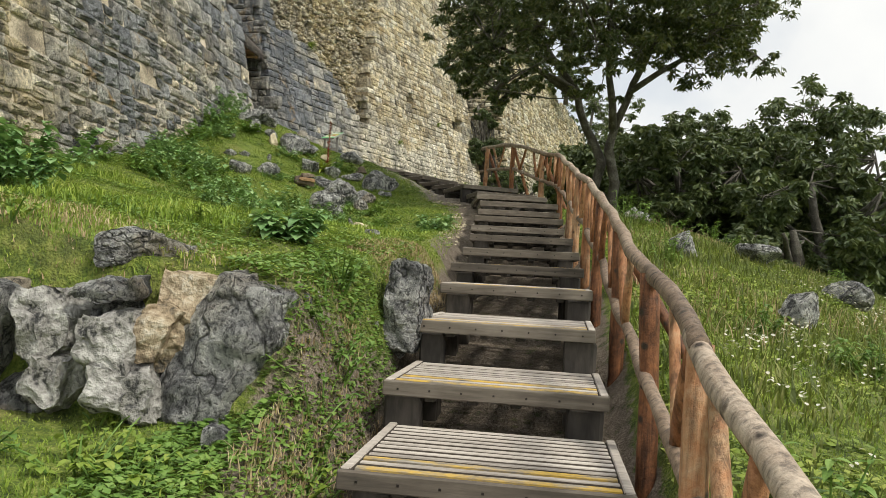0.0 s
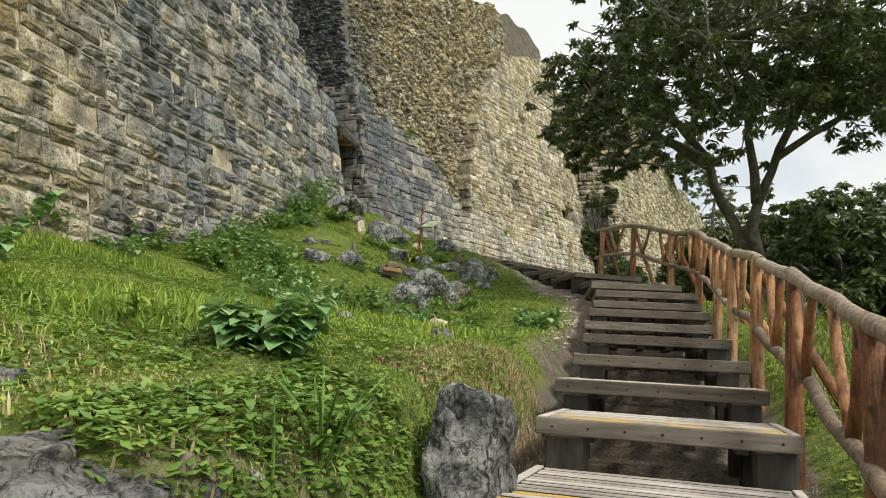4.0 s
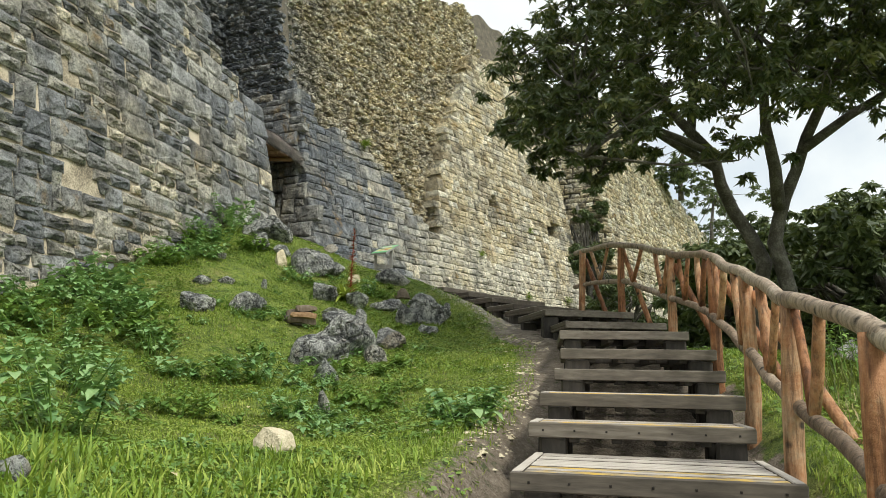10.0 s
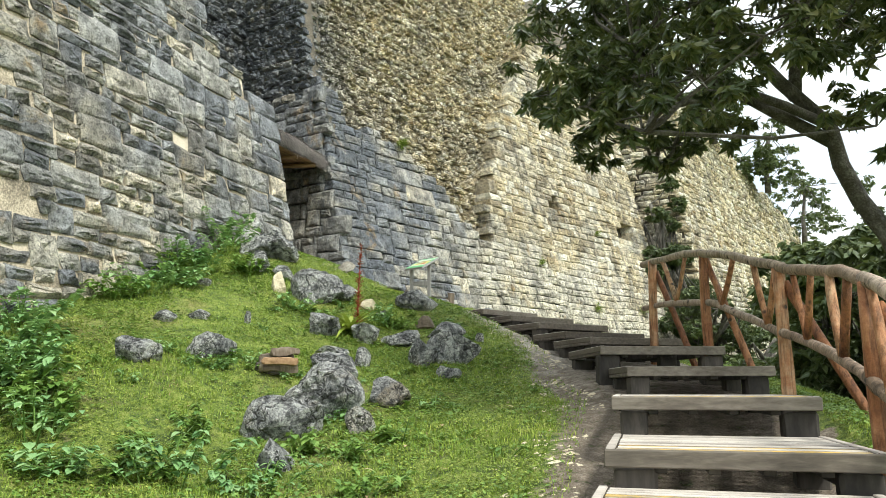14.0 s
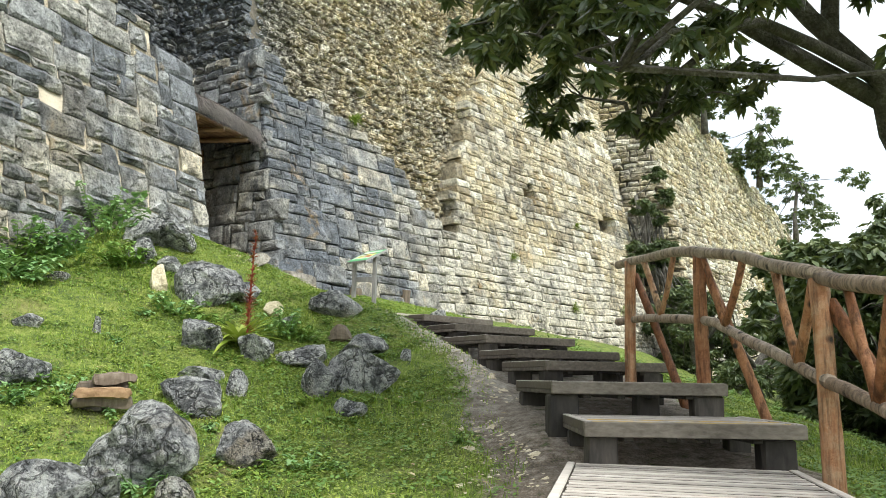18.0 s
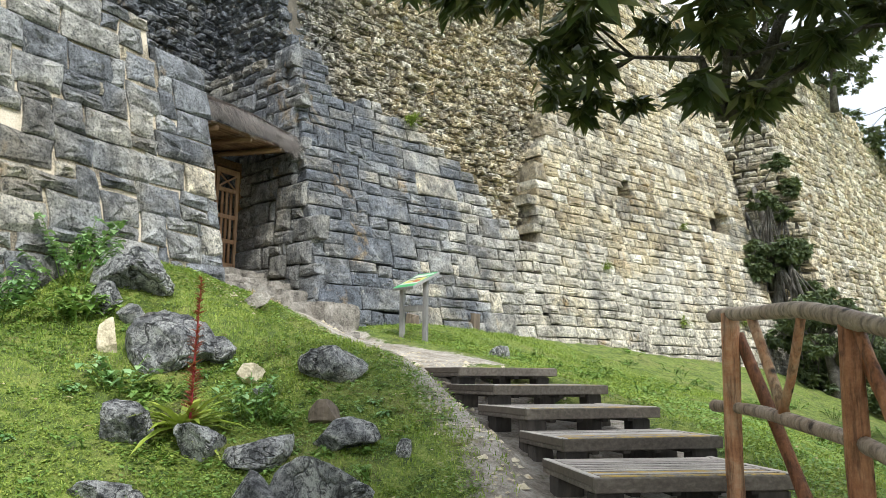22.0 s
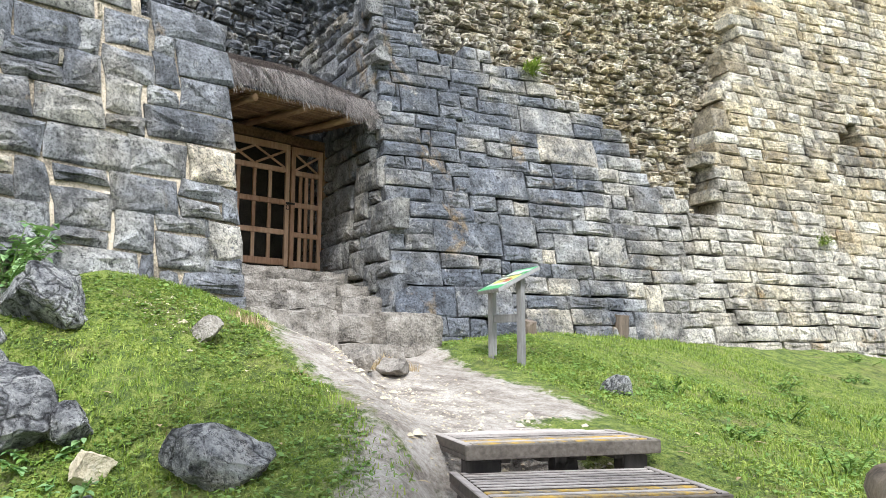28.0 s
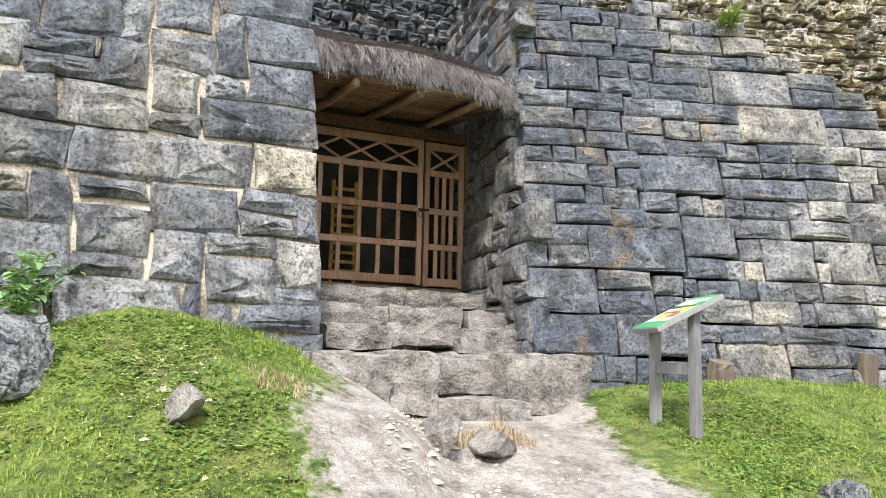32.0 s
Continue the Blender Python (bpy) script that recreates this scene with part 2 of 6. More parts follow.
def rock_material(name, tan_share):
    n = Nodes(name)
    f = n.noise(2.6, 10, 0.74, distort=0.5)
    g = n.noise(11, 9, 0.76)
    v = n.math("ADD", n.math("MULTIPLY", f, 0.6), n.math("MULTIPLY", g, 0.4))
    col = n.ramp(v, (0.40, (0.12, 0.122, 0.13)), (0.46, (0.34, 0.345, 0.35)), (0.50, (0.54, 0.54, 0.535)), (0.55, (0.82, 0.82, 0.79)))
    col = n.mix(n.range(n.noise(1.0, 5, 0.65, distort=0.8), 0.56, 0.66, 0, 0.5), col, (0.50, 0.40, 0.26))
    tanned = n.mix(1.0, (0.72, 0.62, 0.47), n.ramp(v, (0.42, 0.4), (0.5, 0.95), (0.58, 1.3)), "MULTIPLY")
    col = n.mix(n.range(n.rand(False), 0.98 - tan_share, 1.0 - tan_share), col, tanned)
    col = n.mix(n.range(n.noise(4.2, 8, 0.74, distort=0.6), 0.55, 0.62, 0, 0.8), col, (0.05, 0.052, 0.056))
    col = n.mix(n.range(n.noise(13, 8, 0.78, distort=0.8), 0.54, 0.60, 0, 0.65 if tan_share < 0 else 0.25), col, (0.06, 0.062, 0.066))
    pits = n.noise(22, 7, 0.8, distort=1.2)
    col = n.mix(n.range(pits, 0.48, 0.41, 0, 0.85), col, (0.03, 0.03, 0.032))
    col = n.mix(n.range(n.noise(1.9, 6, 0.7), 0.64, 0.72, 0, 0.8), col, (0.14, 0.16, 0.04))
    wob = n.mix(0.22, n.pos, n.t.nodes.new("ShaderNodeTexNoise").outputs["Color"])
    crack = n.range(n.voronoi(2.6, "DISTANCE_TO_EDGE", n.stretch(wob, (1.3, 1.3, 0.6))), 0.0, 0.045, 1.0, 0.0)
    col = n.mix(n.math("MULTIPLY", crack, 0.75), col, (0.03, 0.03, 0.032))
    relief = n.math("ADD", n.math("ADD", f, n.math("MULTIPLY", g, 0.8)), n.math("MULTIPLY", pits, 0.5))
    return n.done(col, 0.92, n.math("SUBTRACT", relief, n.math("MULTIPLY", crack, 0.6)), 1.0, 0.16)


M["rock"] = rock_material("lichened limestone rock", -0.1)
M["outcrop"] = rock_material("cracked outcrop limestone", 0.3)
M["white_rock"] = plain("white weathered limestone", ((0.40, (0.05, 0.05, 0.05)), (0.46, (0.26, 0.25, 0.235)), (0.52, (0.34, 0.33, 0.31)), (0.62, (0.54, 0.53, 0.50))), 5.5, 0.9, 1.0, 0.07, None, 30.0)
M["tan_rock"] = plain("tan stained limestone", ((0.38, (0.08, 0.07, 0.055)), (0.46, (0.30, 0.23, 0.15)), (0.53, (0.46, 0.38, 0.27)), (0.64, (0.62, 0.57, 0.48))), 4.0, 0.9, 1.0, 0.06, None, 26.0)
M["pale_rock"] = plain("pale bare stone", ((0.3, (0.33, 0.27, 0.18)), (0.5, (0.62, 0.54, 0.38)), (0.75, (0.78, 0.72, 0.58))), 5, 0.9, 0.8, 0.03)
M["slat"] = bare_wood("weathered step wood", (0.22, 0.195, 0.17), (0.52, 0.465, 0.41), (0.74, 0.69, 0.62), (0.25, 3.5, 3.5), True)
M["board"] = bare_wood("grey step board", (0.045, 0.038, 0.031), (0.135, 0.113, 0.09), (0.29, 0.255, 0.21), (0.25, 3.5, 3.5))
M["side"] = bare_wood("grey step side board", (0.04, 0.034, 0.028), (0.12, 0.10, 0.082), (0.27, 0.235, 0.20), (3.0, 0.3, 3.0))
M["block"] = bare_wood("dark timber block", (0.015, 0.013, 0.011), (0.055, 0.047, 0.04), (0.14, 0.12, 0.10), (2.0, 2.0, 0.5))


def yellow_edge():
    n = Nodes("worn yellow edge paint")
    wear = n.noise(7, 6, 0.7, n.stretch(n.pos, (0.6, 2, 2)))
    grain = n.noise(10, 4, 0.6, n.stretch(n.pos, (0.3, 4, 4)))
    wood = n.ramp(grain, (0.3, (0.14, 0.12, 0.09)), (0.7, (0.40, 0.36, 0.30)))
    col = n.mix(n.range(wear, 0.40, 0.60), wood, (0.62, 0.40, 0.07))
    return n.done(col, 0.7, grain, 0.4, 0.005)


M["yellow"] = yellow_edge()


def log_material(name, bark):
    n = Nodes(name)
    f = n.noise(4.2, 8, 0.72, distort=0.5)
    g = n.noise(34, 5, 0.7)
    r = n.rand(False)
    v = n.math("ADD", n.math("MULTIPLY", f, 0.55), n.math("ADD", n.math("MULTIPLY", g, 0.2), n.math("MULTIPLY", r, 0.25)))
    if bark:
        col = n.ramp(v, (0.30, (0.11, 0.075, 0.05)), (0.48, (0.30, 0.22, 0.16)), (0.68, (0.52, 0.43, 0.34)))
    else:
        col = n.ramp(v, (0.32, (0.10, 0.042, 0.022)), (0.46, (0.28, 0.115, 0.05)), (0.56, (0.42, 0.205, 0.10)), (0.66, (0.50, 0.32, 0.19)), (0.78, (0.60, 0.47, 0.34)))
    streak = n.noise(26, 6, 0.7, n.stretch(n.pos, (1.0, 1.0, 0.10)))
    col = n.mix(1.0, col, n.ramp(streak, (0.38, 0.45), (0.48, 0.92), (0.58, 1.2)), "MULTIPLY")
    spot = n.voronoi(5.0)
    col = n.mix(n.range(spot, 0.16, 0.08), col, (0.04, 0.028, 0.02))
    return n.done(col, 0.55, n.math("ADD", n.math("ADD", f, streak), n.math("MULTIPLY", g, 0.5)), 0.8, 0.016, Specular_IOR_Level=0.35)


M["log"] = log_material("varnished peeled log", False)
M["rail"] = log_material("worn grey-brown rail log", True)


def ground_material():
    n = Nodes("turf and bare earth")
    f = n.noise(1.1, 6, 0.65)
    g = n.noise(9, 5, 0.7)
    h = n.noise(55, 3, 0.6)
    grass = n.ramp(n.math("ADD", n.math("MULTIPLY", g, 0.6), n.math("MULTIPLY", h, 0.4)), (0.38, (0.035, 0.06, 0.012)), (0.46, (0.11, 0.165, 0.024)), (0.54, (0.20, 0.26, 0.04)), (0.64, (0.34, 0.36, 0.10)))
    earth = n.ramp(n.math("ADD", n.math("MULTIPLY", g, 0.5), n.math("MULTIPLY", h, 0.5)), (0.3, (0.06, 0.047, 0.035)), (0.5, (0.20, 0.16, 0.12)), (0.70, (0.42, 0.36, 0.29)))
    dry = n.mix(n.range(f, 0.52, 0.70, 0, 0.6), grass, (0.30, 0.26, 0.10))
    dry = n.mix(n.range(n.noise(2.7, 6, 0.7), 0.52, 0.66, 0, 0.7), dry, (0.055, 0.085, 0.02))
    dry = n.mix(n.range(n.noise(0.8, 7, 0.75, distort=0.5), 0.60, 0.68, 0, 0.75), dry, (0.20, 0.15, 0.09))
    worn = n.t.nodes.new("ShaderNodeAttribute")
    worn.attribute_name = "worn"
    k = n.math("ADD", worn.outputs["Fac"], n.range(g, 0.3, 0.7, -0.35, 0.35))
    high = n.range(n.math("ADD", n.axis(2), n.range(g, 0.3, 0.7, -0.4, 0.4)), 3.0, 4.0)
    stony = n.ramp(n.math("ADD", n.math("MULTIPLY", n.noise(3.2, 8, 0.72), 0.6), n.math("MULTIPLY", n.noise(26, 6, 0.75), 0.4)), (0.36, (0.15, 0.125, 0.10)), (0.47, (0.36, 0.315, 0.26)), (0.55, (0.52, 0.475, 0.41)), (0.66, (0.66, 0.63, 0.57)))
    earth = n.mix(high, earth, stony)
    col = n.mix(n.range(k, 0.35, 0.62), dry, earth)
    return n.done(col, 0.95, n.math("ADD", g, n.math("MULTIPLY", h, 0.7)), 1.0, 0.05)


M["ground"] = ground_material()


def leaf_material(name, a, b, c, rough=0.45, through=0.25):
    n = Nodes(name)
    r = n.rand(True)
    f = n.noise(1.4, 5, 0.7)
    v = n.math("ADD", n.math("MULTIPLY", r, 0.5), n.range(f, 0.3, 0.7, 0.0, 0.5))
    col = n.ramp(v, (0.12, a), (0.5, b), (0.9, c))
    m = n.done(col, rough, None, Specular_IOR_Level=0.5)
    tr = n.t.nodes.new("ShaderNodeBsdfTranslucent")
    n.put(n.mix(0.5, col, (0.35, 0.42, 0.08)), tr.inputs["Color"])
    sh = n.t.nodes.new("ShaderNodeMixShader")
    sh.inputs[0].default_value = through
    n.t.links.new(n.b.outputs[0], sh.inputs[1])
    n.t.links.new(tr.outputs[0], sh.inputs[2])
    n.t.links.new(sh.outputs[0], n.out.inputs[0])
    return m


M["blade"] = leaf_material("grass blades", (0.09, 0.16, 0.02), (0.24, 0.36, 0.04), (0.52, 0.56, 0.13), 0.6)
M["moss_leaf"] = leaf_material("yellow-green moss", (0.13, 0.20, 0.03), (0.26, 0.35, 0.055), (0.44, 0.47, 0.11), 0.6)
M["olive_blade"] = leaf_material("olive slope grass", (0.045, 0.07, 0.015), (0.12, 0.155, 0.03), (0.30, 0.30, 0.10), 0.6)
M["dry_blade"] = leaf_material("dry grass blades", (0.27, 0.18, 0.095), (0.46, 0.345, 0.195), (0.64, 0.54, 0.35), 0.7, 0.1)
M["weed"] = leaf_material("weed leaves", (0.075, 0.16, 0.03), (0.16, 0.29, 0.055), (0.30, 0.44, 0.11), 0.5)
M["nettle"] = leaf_material("nettle leaves", (0.11, 0.25, 0.09), (0.25, 0.43, 0.17), (0.42, 0.58, 0.28), 0.42)
M["lime_leaf"] = leaf_material("yellow-green leaves", (0.14, 0.22, 0.03), (0.24, 0.34, 0.05), (0.36, 0.42, 0.09), 0.5)
M["tree_leaf"] = leaf_material("dark glossy tree leaves", (0.025, 0.042, 0.016), (0.06, 0.086, 0.03), (0.21, 0.21, 0.08), 0.34, 0.18)
M["far_leaf"] = leaf_material("dark far foliage", (0.035, 0.055, 0.022), (0.075, 0.11, 0.04), (0.17, 0.20, 0.07), 0.5, 0.12)
M["agave"] = leaf_material("bromeliad leaves", (0.13, 0.20, 0.03), (0.30, 0.39, 0.05), (0.52, 0.56, 0.09), 0.35)
M["red_flower"] = leaf_material("red flower spike", (0.20, 0.012, 0.02), (0.36, 0.03, 0.045), (0.50, 0.09, 0.10), 0.6)
M["white_flower"] = leaf_material("small white flowers", (0.55, 0.53, 0.42), (0.7, 0.68, 0.58), (0.8, 0.8, 0.74), 0.7)
M["bark"] = plain("grey tree bark", ((0.3, (0.03, 0.027, 0.022)), (0.5, (0.10, 0.09, 0.075)), (0.74, (0.26, 0.25, 0.22))), 5, 0.9, 1.0, 0.04)
M["thatch"] = plain("dry thatch straw", ((0.32, (0.09, 0.075, 0.066)), (0.46, (0.38, 0.33, 0.30)), (0.62, (0.80, 0.73, 0.67))), 8, 0.9, 1.0, 0.05, True, 60, (1.0, 6.0, 1.0))
M["gate"] = bare_wood("oiled gate wood", (0.28, 0.14, 0.07), (0.52, 0.31, 0.18), (0.70, 0.48, 0.31), (3.0, 3.0, 0.5))
M["pole"] = bare_wood("rough roof pole wood", (0.09, 0.05, 0.025), (0.25, 0.145, 0.075), (0.43, 0.28, 0.15), (0.5, 3, 3))
M["iron"] = plain("dark iron", ((0.3, (0.02, 0.018, 0.016)), (0.7, (0.07, 0.06, 0.055))), 20, 0.5, 0.3, 0.004, None, 60, None, Metallic=0.8)
M["sign_post"] = bare_wood("grey painted sign timber", (0.16, 0.155, 0.15), (0.29, 0.28, 0.27), (0.44, 0.43, 0.42), (3, 3, 0.5))
M["yellow_wood"] = plain("ochre painted wood", ((0.3, (0.30, 0.16, 0.02)), (0.7, (0.62, 0.38, 0.06))), 6, 0.6, 0.3)
M["dark_inside"] = plain("dark interior backing", ((0.3, (0.03, 0.026, 0.02)), (0.7, (0.10, 0.085, 0.065))), 3, 0.95, 0.8, 0.03)
M["bleached"] = bare_wood("rotten log stump", (0.05, 0.038, 0.025), (0.17, 0.13, 0.095), (0.33, 0.27, 0.21), (3, 3, 0.4))
for k, c in (("green", (0.09, 0.48, 0.16)), ("panel_yellow", (0.72, 0.66, 0.16)), ("panel_red", (0.55, 0.15, 0.06)), ("panel_dark", (0.06, 0.11, 0.04)), ("panel_white", (0.72, 0.76, 0.66)), ("panel_brown", (0.33, 0.2, 0.09))):
    M[k] = plain("sign print " + k.replace("_", " "), ((0.2, tuple(v * 0.75 for v in c)), (0.8, c)), 14, 0.35, 0.05)


# ---- mesh helpers ----
def mesh(name, verts, faces, material, smooth=False):
    me = bpy.data.meshes.new(name)
    me.from_pydata([tuple(v) for v in verts], [], faces)
    me.update()
    if smooth:
        me.polygons.foreach_set("use_smooth", [True] * len(me.polygons))
    if material:
        me.materials.append(material)
    return me


def part(name, verts, faces, material, parent=None, label="", smooth=False):
    ob = new(name, mesh(name, verts, faces, material, smooth))
    if parent:
        ob.parent = parent
    if label:
        ob["label"] = label
    return ob


def thing(name, at, label, category, group="", kind=""):
    ob = new(name)
    ob.empty_display_size = 0.1
    ob.location = at
    return tagged(ob, label, category, group, kind)


def under(ob, parent):
    """Hangs a part, whose mesh is in world coordinates, under a thing that stands elsewhere."""
    ob.parent = parent
    ob.matrix_parent_inverse = Matrix.Translation(parent.location).inverted()
    return ob


def unit(v):
    v = np.array(v, float)
    return v / np.linalg.norm(v)


def box(center, size, axes=None, bevel=0.008, jitter=0.0, rng=None):
    """A box with chamfered edges along its length: verts and faces."""
    ax = np.eye(3) if axes is None else np.array(axes, float)
    hx, hy, hz = np.array(size, float) / 2
    b = min(bevel, hx * 0.5, hy * 0.5, hz * 0.5)
    verts = []
    for sx in (-1, 1):
        for dx, inset in ((hx, b), (hx - b, 0.0)) if sx > 0 else ((hx, b), (hx - b, 0.0)):
            for y, z in ((-hy + b, -hz), (hy - b, -hz), (hy, -hz + b), (hy, hz - b), (hy - b, hz), (-hy + b, hz), (-hy, hz - b), (-hy, -hz + b)):
                yy = math.copysign(max(abs(y) - inset, 0.001), y)
                zz = math.copysign(max(abs(z) - inset, 0.001), z)
                verts.append((sx * dx, yy, zz))
    faces = []
    rings = [0, 8, 24, 16]
    for a, c in zip(rings, rings[1:]):
        for i in range(8):
            j = (i + 1) % 8
            faces.append((a + i, c + i, c + j, a + j))
    faces.append(tuple(range(0, 8)))
    faces.append(tuple(reversed(range(16, 24))))
    v = np.array(verts)
    if jitter and rng is not None:
        v = v + rng.uniform(-jitter, jitter, v.shape)
    return v @ ax + np.array(center, float), faces


def frame_axes(direction, up=(0, 0, 1)):
    x = unit(direction)
    y = unit(np.cross(up, x))
    return np.array([x, y, np.cross(x, y)])


def tube(points, radii, sides=10, wobble=0.0, rng=None, cap=True):
    """A log or limb through points, with a radius at each."""
    pts = [np.array(p, float) for p in points]
    verts, faces = [], []
    ref = np.array([0.0, 0.0, 1.0])
    for i, p in enumerate(pts):
        d = unit(pts[min(i + 1, len(pts) - 1)] - pts[max(i - 1, 0)])
        if abs(d @ ref) > 0.93:
            ref = np.array([1.0, 0.0, 0.0]) if abs(d[0]) < 0.8 else np.array([0.0, 1.0, 0.0])
        u = unit(np.cross(d, ref))
        w = np.cross(d, u)
        for k in range(sides):
            a = 2 * math.pi * k / sides
            r = radii[i] * (1 + (rng.uniform(-wobble, wobble) if rng is not None else 0))
            verts.append(p + (u * math.cos(a) + w * math.sin(a)) * r)
    for i in range(len(pts) - 1):
        for k in range(sides):
            a, b = i * sides + k, i * sides + (k + 1) % sides
            faces.append((a, b, b + sides, a + sides))
    if cap:
        faces.append(tuple(reversed(range(sides))))
        faces.append(tuple(range((len(pts) - 1) * sides, len(pts) * sides)))
    return verts, faces


def join(pieces):
    verts, faces = [], []
    for v, f in pieces:
        n = len(verts)
        verts.extend(v)
        faces.extend([tuple(i + n for i in q) for q in f])
    return verts, faces


def log(a, b, r0, r1, rng, bend=0.03, segs=4, sides=10):
    a, b = np.array(a, float), np.array(b, float)
    off = rng.uniform(-bend, bend, 3)
    pts = [a + (b - a) * t + off * math.sin(math.pi * t) for t in np.linspace(0, 1, segs + 1)]
    rr = [(r0 + (r1 - r0) * t) * rng.uniform(0.92, 1.08) for t in np.linspace(0, 1, segs + 1)]
    return tube(pts, rr, sides, 0.06, rng)


# ---- the stair line: front middle x, y, heading, depth of tread, height of tread ----
STEPS = [
    (2.08, 1.44, 2.0, 1.16, 0.177), (2.04, 2.60, 2.0, 1.20, 0.467), (1.95, 3.79, 1.4, 1.12, 0.744), (1.88, 4.90, 0.5, 1.28, 1.078),
    (1.87, 6.18, 1.5, 1.05, 1.364), (1.79, 7.22, 1.5, 1.15, 1.580), (1.74, 8.37, 4.0, 1.18, 1.793), (1.65, 9.56, 5.5, 1.17, 2.027),
    (1.50, 10.70, 6.4, 0.58, 2.229), (1.47, 11.23, 6.5, 1.09, 2.422), (1.38, 12.32, 9.0, 0.64, 2.620), (1.33, 12.93, 10.0, 1.43, 2.827),
    (1.07, 14.36, 11.0, 2.05, 3.099), (0.78, 16.42, 22.0, 1.09, 3.373), (0.28, 17.40, 28.0, 1.60, 3.630), (-0.29, 19.05, 41.0, 1.15, 3.835),
    (-0.95, 20.03, 48.0, 0.92, 3.990), (-1.60, 20.64, 54.0, 1.02, 4.190), (-2.32, 21.32, 59.0, 1.04, 4.385), (-3.12, 21.89, 65.0, 1.17, 4.575),
]
STEP_W = 1.44


def step_axes(k):
    h = radians(STEPS[k][2])
    return np.array([math.cos(h), math.sin(h)]), np.array([-math.sin(h), math.cos(h)])


LINE = np.array([(2.4, -6.0, 0.1), (2.3, -2.0, 0.3), (2.2, 0.6, 0.3)] + [(x - math.sin(radians(h)) * d / 2, y + math.cos(radians(h)) * d / 2, z) for x, y, h, d, z in STEPS] + [(-4.6, 22.6, 4.72), (-6.2, 23.3, 4.98), (-7.4, 23.2, 5.15)])


def on_line(x, y):
    """Distance from the stair line, and the height of the line there."""
    best = np.full(np.shape(x), 1e9)
    high = np.zeros(np.shape(x))
    for a, b in zip(LINE, LINE[1:]):
        d = b[:2] - a[:2]
        t = np.clip(((x - a[0]) * d[0] + (y - a[1]) * d[1]) / (d @ d), 0, 1)
        far = np.hypot(x - a[0] - t * d[0], y - a[1] - t * d[1])
        near = far < best
        best = np.where(near, far, best)
        high = np.where(near, a[2] + t * (b[2] - a[2]), high)
    return best, high


# ---- the lie of the land ----
GX = np.array([-60.0, -9, -7, -5, -3, -1, 1, 3, 6, 12, 40])
GROWS = {
    -30: (0.6, 0.2, 0.1, 0.0, -0.2, -0.4, -0.6, -0.9, -1.4, -3.6, -14),
    -2: (1.5, 1.0, 0.9, 0.7, 0.5, 0.35, 0.25, 0.2, -0.4, -2.6, -13),
    1.8: (2.4, 1.9, 1.6, 1.2, 0.8, 0.5, 0.42, 0.4, -0.2, -2.4, -13),
    4.5: (3.2, 2.9, 2.6, 2.2, 1.9, 1.72, 1.35, 0.8, 0.2, -2.0, -13),
    8: (3.9, 3.3, 3.0, 2.55, 2.15, 1.95, 1.75, 1.4, 0.8, -1.4, -12),
    12: (4.4, 3.8, 3.35, 2.75, 2.25, 2.05, 2.3, 2.2, 1.5, -0.6, -11),
    15: (5.0, 4.4, 4.05, 3.4, 2.75, 2.7, 2.85, 2.8, 2.1, 0.1, -11),
    18: (5.8, 5.3, 4.95, 4.15, 3.6, 3.3, 3.1, 2.8, 2.0, 0.1, -11),
    20: (6.4, 6.2, 5.75, 4.8, 4.25, 3.8, 3.3, 2.8, 1.9, 0.0, -11),
    22.8: (6.0, 5.6, 5.2, 4.9, 4.45, 4.0, 3.3, 2.6, 1.7, -0.2, -11),
    26: (5.9, 5.5, 5.35, 4.8, 4.3, 3.8, 3.1, 2.4, 1.5, -0.4, -11),
    36: (6.2, 6.0, 5.8, 5.2, 4.5, 3.7, 3.0, 2.3, 1.3, -0.6, -11),
    70: (8.0, 7.6, 7.4, 7.0, 6.4, 5.6, 4.8, 4.0, 2.6, 0.0, -11),
}
GY = np.array(list(GROWS), float)
GZ = np.array(list(GROWS.values()), float)


def hermite(xs, f, x):
    """Smooth interpolation along the last axis of f."""
    i = np.clip(np.searchsorted(xs, x) - 1, 0, len(xs) - 2)
    m = np.gradient(f, xs, axis=-1)
    h = xs[i + 1] - xs[i]
    t = np.clip((x - xs[i]) / h, 0, 1)
    take = lambda a, k: np.take_along_axis(a, k[..., None], -1)[..., 0] if a.ndim > 1 else a[k]
    return (2 * t**3 - 3 * t**2 + 1) * take(f, i) + (t**3 - 2 * t**2 + t) * h * take(m, i) + (3 * t**2 - 2 * t**3) * take(f, i + 1) + (t**3 - t**2) * h * take(m, i + 1)


def wave(x, y, s, seed):
    """Cheap smooth bumps."""
    out = 0
    for k in range(5):
        a = seed * 1.7 + k * 2.399
        out = out + np.sin((x * math.cos(a) + y * math.sin(a)) * s * (1 + 0.37 * k) + seed * 3.1 + k) / (1 + 0.5 * k)
    return out * 0.35


